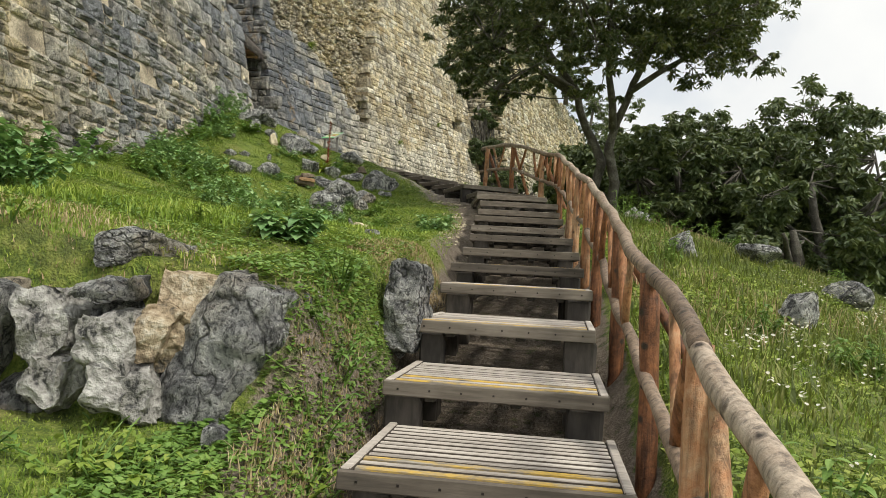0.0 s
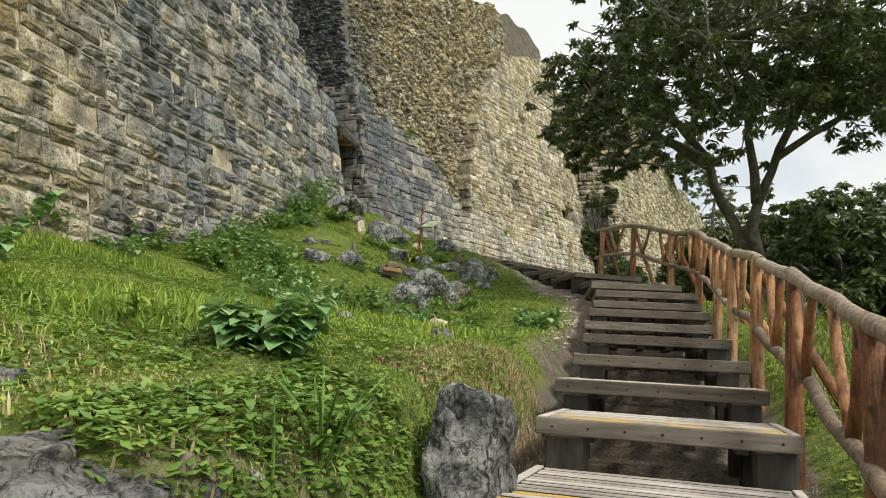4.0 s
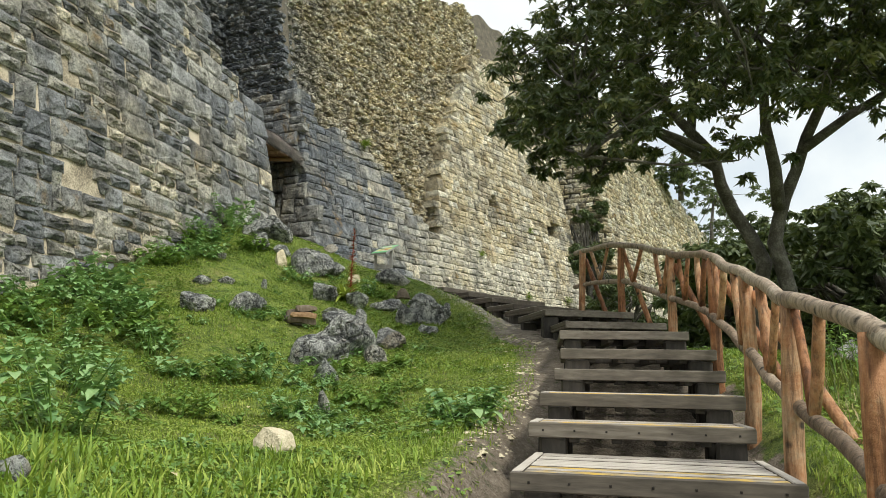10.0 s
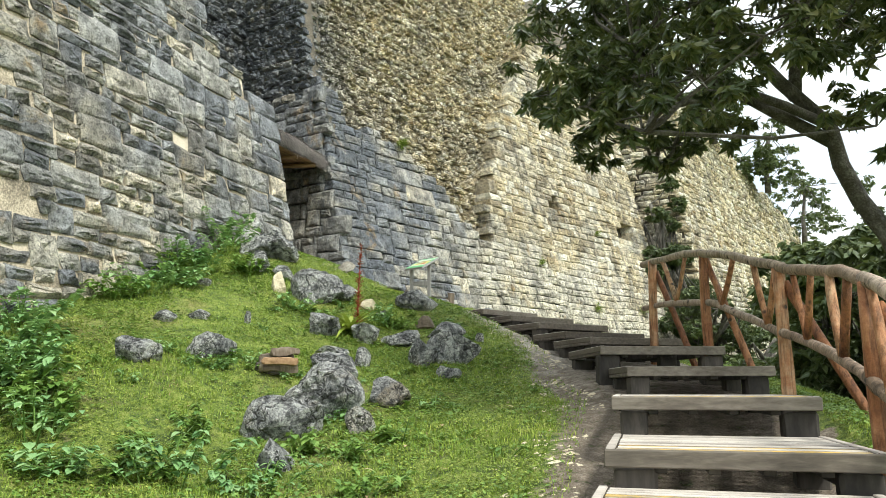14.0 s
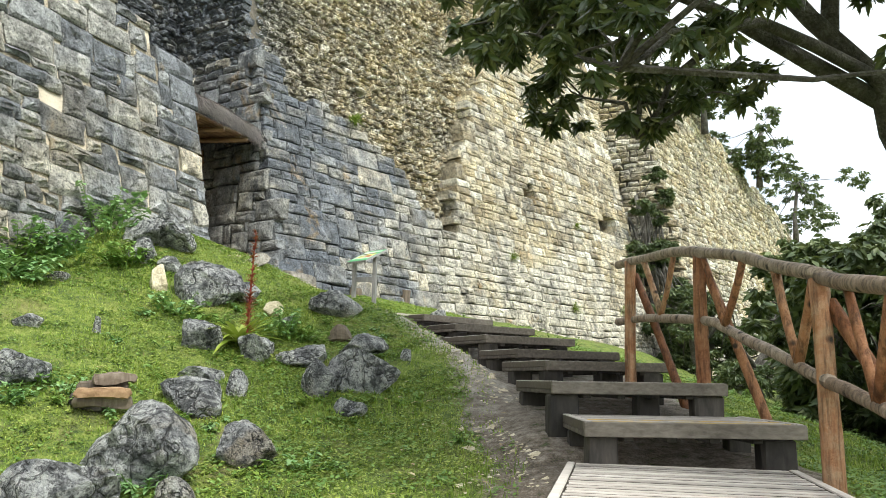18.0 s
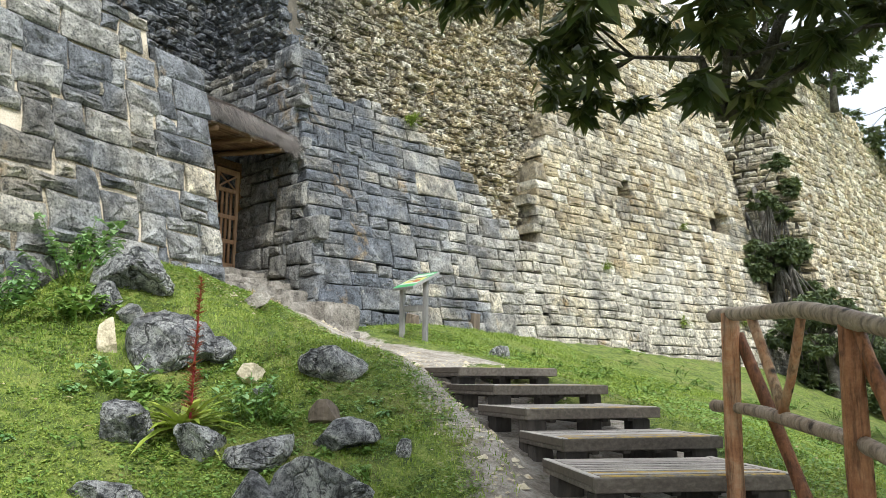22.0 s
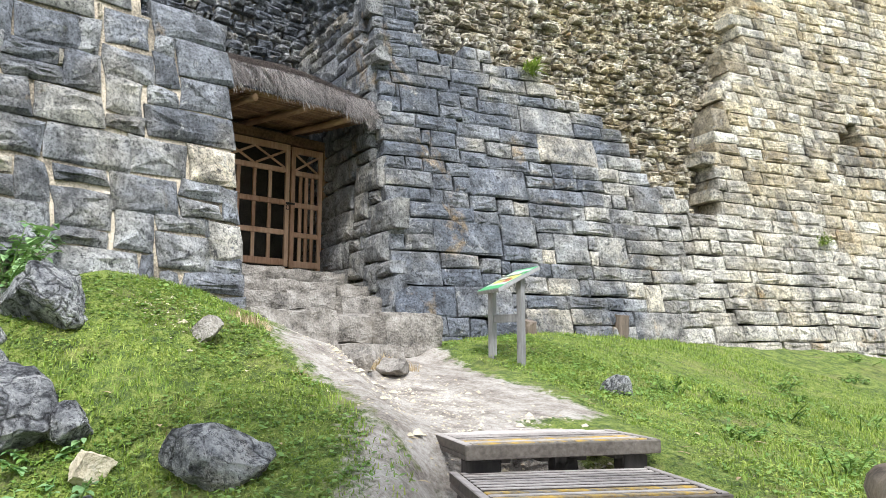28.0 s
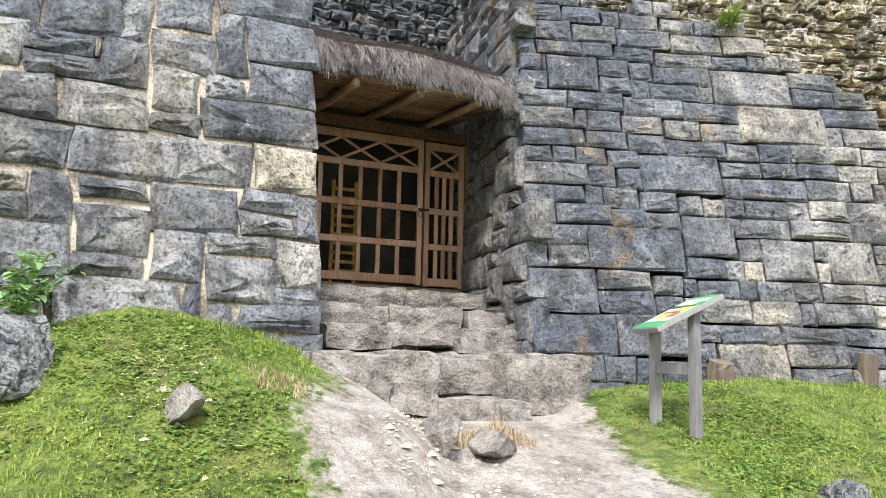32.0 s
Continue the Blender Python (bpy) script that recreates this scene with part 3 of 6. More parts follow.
def land(x, y):
    x, y = np.broadcast_arrays(np.asarray(x, float), np.asarray(y, float))
    flat_x, flat_y = x.ravel(), y.ravel()
    cols = np.stack([hermite(GX, row, np.clip(flat_x, -60, 40)) for row in GZ], -1)
    t = np.clip((flat_y - 1.8) / 2.7, 0, 1)
    s = np.clip((t - 0.44) / 0.11, 0, 1)
    s = s * s * (3 - 2 * s)
    edge = np.clip((0.92 - flat_x - 0.05 * np.sin(flat_y * 5)) / 0.26, 0, 1)
    edge = edge * edge * (3 - 2 * edge)
    bent = np.where((t > 0) & (t < 1), flat_y + edge * ((1.8 + 2.7 * (0.22 * t + 0.78 * s)) - flat_y), flat_y)
    z = hermite(GY, cols, np.clip(bent, -30, 70))
    z = z + 0.07 * wave(flat_x, flat_y, 1.1, 1) + 0.04 * wave(flat_x, flat_y, 3.3, 2) + 0.02 * wave(flat_x, flat_y, 8.5, 6)
    dip = np.clip((flat_x - 0.72) / 0.2, 0, 1) * np.exp(-(((flat_y - 3.1) / 0.75) ** 2))
    z = z - 0.22 * dip * (flat_x < 2.0)
    far, high = on_line(flat_x, flat_y)
    k = np.clip((1.2 - far) / 0.5, 0, 1)
    k = k * k * (3 - 2 * k)
    deep = np.clip((22.7 - flat_y) / 0.6, 0, 1) * np.clip((flat_x + 4.1) / 0.5, 0, 1) * (0.46 - 0.19 * np.clip((flat_y - 12) / 4, 0, 1)) + 0.02
    z = z * (1 - k) + (high - deep + 0.02 * wave(flat_x, flat_y, 5, 4)) * k
    return z.reshape(x.shape)


def ground_at(x, y):
    return float(land(np.array([x]), np.array([y]))[0])


# ---- ground: one sheet to the horizon ----
def spread(inner0, inner1, step, outer):
    mid = list(np.arange(inner0, inner1 + 1e-6, step))
    lo, hi, d = [], [], step
    a, b = inner0, inner1
    while a > -outer:
        d *= 1.22
        a -= d
        lo.append(a)
    d = step
    while b < outer:
        d *= 1.22
        b += d
        hi.append(b)
    return np.array(lo[::-1] + mid + hi)


gx, gy = spread(-9.5, 6.0, 0.11, 1200), spread(-3.0, 34.0, 0.13, 1200)
XX, YY = np.meshgrid(gx, gy)
ZZ = land(XX, YY)
out_far = np.maximum(np.hypot(XX, YY - 15) - 45, 0)
ZZ = ZZ - np.where(XX > 0, 0.10, 0.02) * np.minimum(out_far, 160) + 0.05 * np.maximum(out_far - 260, 0)
gv = np.stack([XX, YY, ZZ], -1).reshape(-1, 3)
nx, ny = len(gx), len(gy)
idx = np.arange(nx * ny).reshape(ny, nx)
gf = np.stack([idx[:-1, :-1], idx[:-1, 1:], idx[1:, 1:], idx[1:, :-1]], -1).reshape(-1, 4).tolist()
ground = part("ground", gv, gf, M["ground"], smooth=True)
tagged(ground, "grassy hillside with a trodden earth path beside wooden steps", "ground", kind="structure")
far_s, _ = on_line(XX.ravel(), YY.ravel())


def bare_path(x, y):
    """How far the trodden earth before the gate shows at a place."""
    out = np.zeros(np.shape(x))
    for (ax_, ay_, aw), (bx_, by_, bw) in (((-2.9, 21.75, 0.5), (-4.2, 21.85, 0.8)), ((-4.2, 21.85, 0.8), (-5.6, 22.05, 0.95)), ((-5.6, 22.05, 0.95), (-7.6, 22.95, 1.05)), ((-4.4, 22.9, 0.65), (-6.2, 23.35, 0.62)), ((-6.2, 23.35, 0.62), (-7.8, 24.1, 0.5))):
        t = np.clip(((x - ax_) * (bx_ - ax_) + (y - ay_) * (by_ - ay_)) / ((bx_ - ax_) ** 2 + (by_ - ay_) ** 2), 0, 1)
        d = np.hypot(x - ax_ - t * (bx_ - ax_), y - ay_ - t * (by_ - ay_)) + 0.16 * wave(x, y, 3.0, 8)
        out = np.maximum(out, np.exp(-np.abs(d / (aw + t * (bw - aw))) ** 4))
    return out


top_path = bare_path(XX.ravel(), YY.ravel())
left_side = np.exp(-(((far_s - 1.0) / (0.26 + 0.16 * np.clip((YY.ravel() - 15) / 4, 0, 1))) ** 2)) * (YY.ravel() > 8.5) * (YY.ravel() < 21) * (XX.ravel() < 0.9 - 0.25 * np.maximum(YY.ravel() - 14, 0)) * (0.75 + 0.3 * np.clip((YY.ravel() - 15) / 3, 0, 1))
below = (far_s < 0.95) * 0.75 * (YY.ravel() < 22.2)
under_bank = np.exp(-(((XX.ravel() - 1.0) / 0.40) ** 2)) * np.exp(-(((YY.ravel() - 3.0) / 1.5) ** 2)) * 0.8
worn = np.clip(np.maximum.reduce([top_path, left_side, below, under_bank]), 0, 1)
att = ground.data.attributes.new("worn", "FLOAT", "POINT")
att.data.foreach_set("value", worn.astype(np.float32))


# ---- stone walls ----
class Face:
    """A leaning wall face: u runs along the foot line, n points out of it."""

    def __init__(self, p0, p1, lean, zref=6.0):
        self.p0 = np.array(p0, float)
        d = np.array(p1, float) - self.p0
        self.length = float(np.hypot(*d))
        self.d = d / self.length
        self.n = np.array([self.d[1], -self.d[0]])
        self.lean, self.zref = lean, zref

    def at(self, u, z, out=0.0):
        p = self.p0 + self.d * u + self.n * (out - self.lean * (z - self.zref))
        return (p[0], p[1], z)


def stone_verts(face, u0, u1, z0, z1, depth, rng, round_=0.03, bulge=0.03, back=0.10, even=0.0):
    """One rough block whose hewn front stands proud of the joint; even: 0 rubbly to 1 squared."""
    g = (0.005 + rng.random() * 0.017) * (1 - 0.4 * even)
    u0, u1, z0, z1 = u0 + g, u1 - g, z0 + g, z1 - g
    w, h = u1 - u0, z1 - z0
    r = min(round_, w * 0.3, h * 0.3)
    proud = depth * rng.uniform(0.55 + 0.3 * even, 1.25 - 0.15 * even)
    j = lambda s: rng.uniform(-s, s)
    q = r * (1.15 - 0.6 * even)
    corner = [(u0 + j(q), z0 + j(q * 0.7)), (u1 + j(q), z0 + j(q * 0.7)), (u1 + j(q), z1 + j(q * 0.7)), (u0 + j(q), z1 + j(q * 0.7))]
    mid = [((corner[i][0] + corner[(i + 1) % 4][0]) / 2 + j(r * 0.5), (corner[i][1] + corner[(i + 1) % 4][1]) / 2 + j(r * 0.5)) for i in range(4)]
    ring = [corner[0], mid[0], corner[1], mid[1], corner[2], mid[2], corner[3], mid[3]]
    c = ((u0 + u1) / 2 + j(w * 0.12), (z0 + z1) / 2 + j(h * 0.12))
    verts = [face.at(u, z, -back) for u, z in ring]
    verts += [face.at(u, z, proud - r * 0.8 + j(0.008)) for u, z in ring]
    front = []
    for i, (u, z) in enumerate(ring):
        k = 1.25 if i % 2 == 0 else 0.9
        du, dz = math.copysign(min(r * k, abs(c[0] - u)), c[0] - u), math.copysign(min(r * k, abs(c[1] - z)), c[1] - z)
        if i % 2:
            du, dz = (0, dz) if i in (1, 5) else (du, 0)
        front.append((u + du, z + dz))
        verts.append(face.at(u + du, z + dz, proud + j(0.016)))
    for u, z in front:
        t = rng.uniform(0.35, 0.6)
        verts.append(face.at(u + (c[0] - u) * t, z + (c[1] - z) * t, proud + rng.uniform(-0.35, 0.9) * bulge))
    verts.append(face.at(c[0], c[1], proud + rng.uniform(-0.2, 1.0) * bulge))
    faces = []
    for a in (0, 8, 16):
        for i in range(8):
            k = (i + 1) % 8
            faces.append((a + i, a + k, a + 8 + k, a + 8 + i))
    for i in range(8):
        faces.append((24 + i, 24 + (i + 1) % 8, 32))
    return verts, faces


def lay(face, zlo, zhi, course, wmin, wmax, rng, keep, big=None, tall=2):
    """Rough coursed masonry: cells of one course, some stones two courses tall."""
    rows = int((zhi - zlo) / course) + 1
    cell = 0.06
    cols = int((face.length + 0.07) / cell)
    taken = np.zeros((rows + tall, cols), bool)
    sway = [rng.uniform(-0.02, 0.02) for _ in range(rows + tall + 1)]
    stones = []
    for r in range(rows):
        c = 0
        while c < cols:
            if taken[r, c]:
                c += 1
                continue
            u, z = c * cell, zlo + r * course
            large = big(u, z) if big else 0.0
            hh = tall if rng.random() < large else 1
            if hh > 1 and not keep(u + 0.2, z + hh * course / 2 + course * 0.4):
                hh = 1
            w = rng.uniform(wmin, wmax) * (1 + 0.55 * (hh - 1) + 0.45 * large)
            n = max(2, int(w / cell))
            n = min(n, cols - c)
            free = 0
            while free < n and not taken[r : r + hh, c + free].any():
                free += 1
            if free < n and hh > 1 and free < 3:
                hh = 1
                free = 0
                while free < n and not taken[r, c + free]:
                    free += 1
            n = max(free, 1)
            if cols - c - n < 3:
                n = cols - c
                while taken[r : r + hh, c : c + n].any() and n > 1:
                    n -= 1
            taken[r : r + hh, c : c + n] = True
            if keep(u + n * cell / 2, z + hh * course / 2):
                dip = lambda uu: 0.05 * math.sin(uu * 0.8 + z * 0.3) + 0.02 * math.sin(uu * 2.3)
                stones.append((u, u + n * cell, z + sway[r] + dip(u), z + hh * course + sway[r + hh] + dip(u)))
            c += n
    return stones


def backing(name, face, zlo, top, thick, out, material, label, parent=None, us=None, trim=None, start=None):
    """The body of a wall behind its facing, with a stepped or sloping top."""
    us = np.linspace(0, face.length, 41) if us is None else us
    verts, faces = [], []
    for u in us:
        zt = top(u)
        for z, o in ((zlo, out), (zlo + (zt - zlo) * 0.5, out), (zt, out), (zt, -thick), (zlo, -thick)):
            verts.append(face.at(max(min(u, trim(z)) if trim else u, start(z) if start else 0.0), z, o))
    for i in range(len(us) - 1):
        for k in range(4):
            a, b = i * 5 + k, (i + 1) * 5 + k
            faces.append((a, b, b + 1, a + 1))
    faces.append((0, 1, 2, 3, 4))
    n = (len(us) - 1) * 5
    faces.append((n + 4, n + 3, n + 2, n + 1, n))
    ob = part(name, verts, faces, material)
    return tagged(ob, label, "wall", kind="structure")


def facing(face, stones, near, wall, mat_near, mat_far, rng, depth=0.07, limit=300, round_=0.04, bulge=0.03, far_name="far_masonry", back=0.10, even=0.0):
    picked = [s for s in stones if near(s)]
    picked = set(picked[:limit])
    rest = []
    for s in stones:
        v, f = stone_verts(face, *s, depth, rng, round_, bulge, back, even)
        if s in picked:
            part("stone_block", v, f, mat_near, wall)
        else:
            rest.append((v, f))
    if rest:
        ob = part(far_name, *join(rest), mat_far, wall)
        ob["kind"] = "stuff"


# wall beside the slope, up to the gate passage
rngA = np.random.default_rng(11)
FA = Face((-6.75, 1.0), (-8.05, 21.85), 0.20)


def top_a(u):
    back = FA.length - u
    for reach, z in ((0.45, 8.75), (1.1, 9.25), (1.9, 9.75), (2.4, 10.3), (2.9, 11.1)):
        if back < reach:
            return z
    k = math.floor((back - 2.9) / 0.45)
    return min(11.6 + 0.55 * k + 0.2 * (k % 2), 14.5)


usA = sorted(set([0.0, FA.length] + [FA.length - q + e for q in (0.45, 1.1, 1.9, 2.4, 2.9, 3.35, 3.8, 4.25, 4.7, 5.15, 5.6) for e in (-0.01, 0.01)] + list(np.linspace(0, FA.length - 7, 20))))
wall_a = backing("wall_west", FA, 0.5, top_a, 2.2, -0.015, M["mortar"], "tall leaning wall of weathered grey limestone blocks with pale joints", us=np.array(usA))


def keep_a(u, z):
    y = FA.p0[1] + FA.d[1] * u
    x = FA.p0[0] + FA.d[0] * u
    if z > top_a(u) + 0.1 or z < ground_at(x + 0.3, y) - 0.45:
        return False
    for hu, hz, hw, hh in ((FA.length - 6.95, 5.62, 0.42, 0.2), (FA.length - 7.2, 7.4, 0.25, 0.22), (FA.length - 8.6, 6.9, 0.2, 0.2), (FA.length - 3.6, 7.6, 0.22, 0.15), (FA.length - 11.2, 5.2, 0.3, 0.16)):
        if abs(u - hu) < hw and abs(z - hz) < hh:
            return False
    return True


stonesA = lay(FA, 1.6, 14.4, 0.225, 0.26, 0.62, rngA, keep_a, lambda u, z: 0.12 + 0.55 * max(0, min(1, (u - 16) / 4.5)) * (1 if z < 9 else 0.6))
facing(FA, stonesA, lambda s: s[0] > FA.length - 5.6 and s[2] < 9.2, wall_a, M["wall_a"], M["wall_a_far"], rngA, 0.06, round_=0.05, bulge=0.05, even=0.4)

# wall beyond the passage
rngB = np.random.default_rng(12)
FB = Face((-8.3, 24.32), (-3.0, 41.5), 0.25)


def skin_top(u):
    """Where the squared facing has fallen away and the rubble core shows above."""
    pts = ((0, 12.0), (0.5, 11.3), (0.9, 10.2), (1.3, 10.3), (2.0, 10.4), (2.8, 10.2), (3.4, 9.9), (4.2, 9.4), (4.9, 8.5), (5.6, 7.9), (6.2, 7.6), (6.6, 9.0), (6.9, 10.0), (7.6, 10.8), (8.4, 12.2), (9.3, 13.6), (10.4, 15.0), (11.8, 17.0), (18.2, 19.0))
    return float(np.interp(u, [p[0] for p in pts], [p[1] for p in pts]))


def top_b(u):
    return float(np.interp(u, (0, 2, 5, 7.2, 8.6, 10, 13, 16, 18.2), (17.6, 18.6, 19.2, 19.2, 18.9, 19.4, 20.4, 20.6, 20.0))) + 0.2 * math.sin(u * 3.1)


wall_b = backing("wall_north", FB, 2.0, top_b, 2.5, -0.55, M["core"], "high leaning limestone wall, facing fallen to rubble core", us=np.linspace(0, FB.length, 81))


def keep_b(u, z):
    x, y = FB.p0 + FB.d * u
    if z < ground_at(x + 0.3, y) - 0.4:
        return False
    for hu, hz, hw, hh in ((10.75, 9.95, 0.25, 0.18), (3.05, 6.35, 0.1, 0.14), (16.2, 9.6, 0.45, 0.4)):
        if abs(u - hu) < hw and abs(z - hz) < hh:
            return False
    return z < skin_top(u) and z < top_b(u)


stonesB = lay(FB, 3.6, 21.2, 0.255, 0.2, 0.82, rngB, keep_b, lambda u, z: 0.2 * max(0, 1 - u / 6) if z < 9 else 0.04)
facing(FB, stonesB, lambda s: s[0] < 5.2 and s[2] < 8.8, wall_b, M["wall_b"], M["wall_b_far"], rngB, 0.06, round_=0.03, bulge=0.035, back=0.68, even=0.85)
FBr = Face(FB.at(0, 6.0, -0.55)[:2], FB.at(FB.length, 6.0, -0.55)[:2], 0.25)
rub = lay(FBr, 7.4, 21.0, 0.125, 0.10, 0.34, rngB, lambda u, z: z > skin_top(u) - 0.3 and z < top_b(u) and u < 13.5)
rest = [stone_verts(FBr, *s, 0.17 * rngB.uniform(0.25, 1.25), rngB, 0.05, 0.05) for s in rub]
ob = part("rubble_core", *join(rest), M["rubble"], wall_b, "exposed rubble core of small rough stones")
ob["kind"] = "stuff"

# the far stretch, beyond an overgrown re-entrant
rngC = np.random.default_rng(13)
FC = Face((-1.6, 43.2), (4.2, 66.0), 0.22)
top_c = lambda u: float(np.interp(u, (0, 4, 9, 14, 24), (17.5, 19.0, 18.0, 16.2, 14.0))) + 0.3 * math.sin(u * 2.2)
wall_c = backing("wall_far", FC, 2.0, top_c, 2.5, -0.02, M["mortar"], "far stretch of yellowish coursed limestone wall", us=np.linspace(0, FC.length, 41))
stonesC = lay(FC, 4.5, 19.0, 0.26, 0.3, 0.75, rngC, lambda u, z: z < top_c(u), None)
rest = [stone_verts(FC, *s, 0.12, rngC, 0.05, 0.04) for s in stonesC]
ob = part("far_masonry", *join(rest), M["wall_b_far"], wall_c)
ob["kind"] = "stuff"
FCr = Face((-7.0, 42.7), (-1.5, 42.95), 0.0)
wall_r = backing("wall_return", FCr, 2.0, lambda u: 17.0, 1.5, -0.02, M["core"], "shaded return of the far limestone wall", us=np.linspace(0, FCr.length, 5), trim=lambda z: FCr.length - 0.22 * max(0, z - 6))
rest = [stone_verts(FCr, *s, 0.12, rngC, 0.05, 0.04) for s in lay(FCr, 4.5, 17, 0.26, 0.3, 0.7, rngC, lambda u, z: u < FCr.length - 0.22 * max(0, z - 6) + 0.1)]
part("far_masonry", *join(rest), M["wall_b_far"], wall_r)["kind"] = "stuff"

# passage: its right side, its left side, and the back wall above the roof
rngP = np.random.default_rng(14)
FP = Face((-13.6, 25.06), (-8.3, 24.32), 0.03)
lim_p = lambda z: FP.length - 0.25 * max(0, z - 6)
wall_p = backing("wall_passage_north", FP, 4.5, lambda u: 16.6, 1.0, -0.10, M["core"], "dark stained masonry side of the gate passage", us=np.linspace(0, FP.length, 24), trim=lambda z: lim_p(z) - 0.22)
stonesP = lay(FP, 5.2, 11.4, 0.23, 0.28, 0.6, rngP, lambda u, z: z < 11.1 + 0.2 * math.sin(u * 5) and u < lim_p(z) + 0.03, lambda u, z: 0.35)
facing(FP, stonesP, lambda s: s[0] > FP.length - 2.8 and s[2] < 9.5, wall_p, M["passage"], M["passage"], rngP, 0.06, back=0.2, even=0.5)
rest = [stone_verts(FP, *s, 0.05 * rngP.uniform(-1.2, 1.2), rngP, 0.05, 0.05, 0.2) for s in lay(FP, 10.9, 16.6, 0.14, 0.12, 0.4, rngP, lambda u, z: u < lim_p(z) - 0.1)]
part("rubble_core", *join(rest), M["wall_b_far"], wall_p)["kind"] = "stuff"
FQ = Face((-8.05, 21.85), (-11.6, 21.8), 0.03)
wall_q = backing("wall_passage_south", FQ, 4.5, lambda u: 8.7, 1.0, -0.02, M["mortar"], "masonry side of the gate passage beside the jamb", us=np.linspace(0.1, FQ.length, 16), start=lambda z: 0.12 + 0.2 * max(0, z - 6))
stonesQ = lay(FQ, 5.2, 8.7, 0.4, 0.5, 0.9, rngP, lambda u, z: u > 0.2 + 0.2 * max(0, z - 6))
rest = [stone_verts(FQ, *s, 0.05, rngP) for s in stonesQ]
part("far_masonry", *join(rest), M["passage"], wall_q)["kind"] = "stuff"
FK = Face((-12.2, 18.6), (-12.0, 26.5), 0.06)
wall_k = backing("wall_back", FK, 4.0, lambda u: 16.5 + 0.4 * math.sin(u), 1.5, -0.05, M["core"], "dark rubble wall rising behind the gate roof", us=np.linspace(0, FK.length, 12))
rest = [stone_verts(FK, *s, 0.14 * rngP.uniform(0.3, 1.2), rngP, 0.05, 0.05) for s in lay(FK, 8.5, 16.3, 0.15, 0.14, 0.42, rngP, lambda u, z: True)]
part("rubble_core", *join(rest), M["wall_b_far"], wall_k)["kind"] = "stuff"


# ---- wooden steps ----
def wooden_step(k):
    x, y, h, depth, z = STEPS[k]
    rng = np.random.default_rng(100 + k)
    right, ahead = step_axes(k)
    ax = np.array([[*right, 0], [*ahead, 0], [0, 0, 1]])
    base = np.array([x, y, z])
    top = thing("wooden_step", base, "weathered slatted wooden step with worn yellow front edge", "step", "steps of the stairway")
    loc = lambda r, a, up: base + ax[0] * r + ax[1] * a + ax[2] * up
    n = max(5, round((depth - 0.06) / 0.098))
    pitch = (depth - 0.04) / n
    for i in range(n):
        v, f = box(loc(rng.uniform(-0.004, 0.004), 0.035 + pitch * (i + 0.5), -0.016 + rng.uniform(-0.002, 0.002)), (STEP_W - 0.13, pitch - 0.047, 0.034), ax, 0.005)
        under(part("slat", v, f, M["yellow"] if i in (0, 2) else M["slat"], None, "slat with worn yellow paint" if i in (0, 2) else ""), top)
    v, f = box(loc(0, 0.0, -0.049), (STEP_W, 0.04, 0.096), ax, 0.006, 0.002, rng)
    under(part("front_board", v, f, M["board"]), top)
    for s in (-1, 1):
        v, f = box(loc(s * (STEP_W / 2 - 0.03), depth / 2 + 0.02, -0.03), (0.055, depth, 0.068), ax, 0.006)
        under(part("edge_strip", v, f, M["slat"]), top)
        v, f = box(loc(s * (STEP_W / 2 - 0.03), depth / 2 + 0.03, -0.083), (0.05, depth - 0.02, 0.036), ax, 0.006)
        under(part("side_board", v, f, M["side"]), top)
    v, f = box(loc(0, depth * 0.55, -0.075), (STEP_W - 0.12, 0.06, 0.08), ax, 0.006)
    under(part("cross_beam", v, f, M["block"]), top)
    # added unseen timbers that keep light from showing through the slat gaps
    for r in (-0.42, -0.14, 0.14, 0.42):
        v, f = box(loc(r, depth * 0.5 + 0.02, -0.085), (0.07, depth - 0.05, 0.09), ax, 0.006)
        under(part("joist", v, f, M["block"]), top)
    # side beams added on lower steps to block light under the tread
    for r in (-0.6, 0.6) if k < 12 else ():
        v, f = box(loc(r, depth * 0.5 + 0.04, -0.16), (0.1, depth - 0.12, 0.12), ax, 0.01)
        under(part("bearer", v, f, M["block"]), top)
    spots = [(-0.58, 0.13), (0.58, 0.13)] + ([(0.12, 0.3)] if k > 13 else []) + [(-0.58, depth - 0.2), (0.58, depth - 0.2)]
    for r, a in spots:
        p = loc(r + rng.uniform(-0.03, 0.03), a, 0)
        g = min(ground_at(p[0], p[1]) - 0.08, z - 0.25)
        hi = z - 0.10
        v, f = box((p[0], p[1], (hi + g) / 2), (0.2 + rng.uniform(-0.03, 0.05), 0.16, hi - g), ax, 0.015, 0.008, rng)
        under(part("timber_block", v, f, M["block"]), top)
    for s in np.linspace(-0.62, 0.62, 7):
        v, f = box(loc(s, -0.0215, -0.05), (0.013, 0.004, 0.013), ax, 0.002)
        if k < 9:
            under(part("nail", v, f, M["iron"]), top)


for k in range(len(STEPS)):
    wooden_step(k)


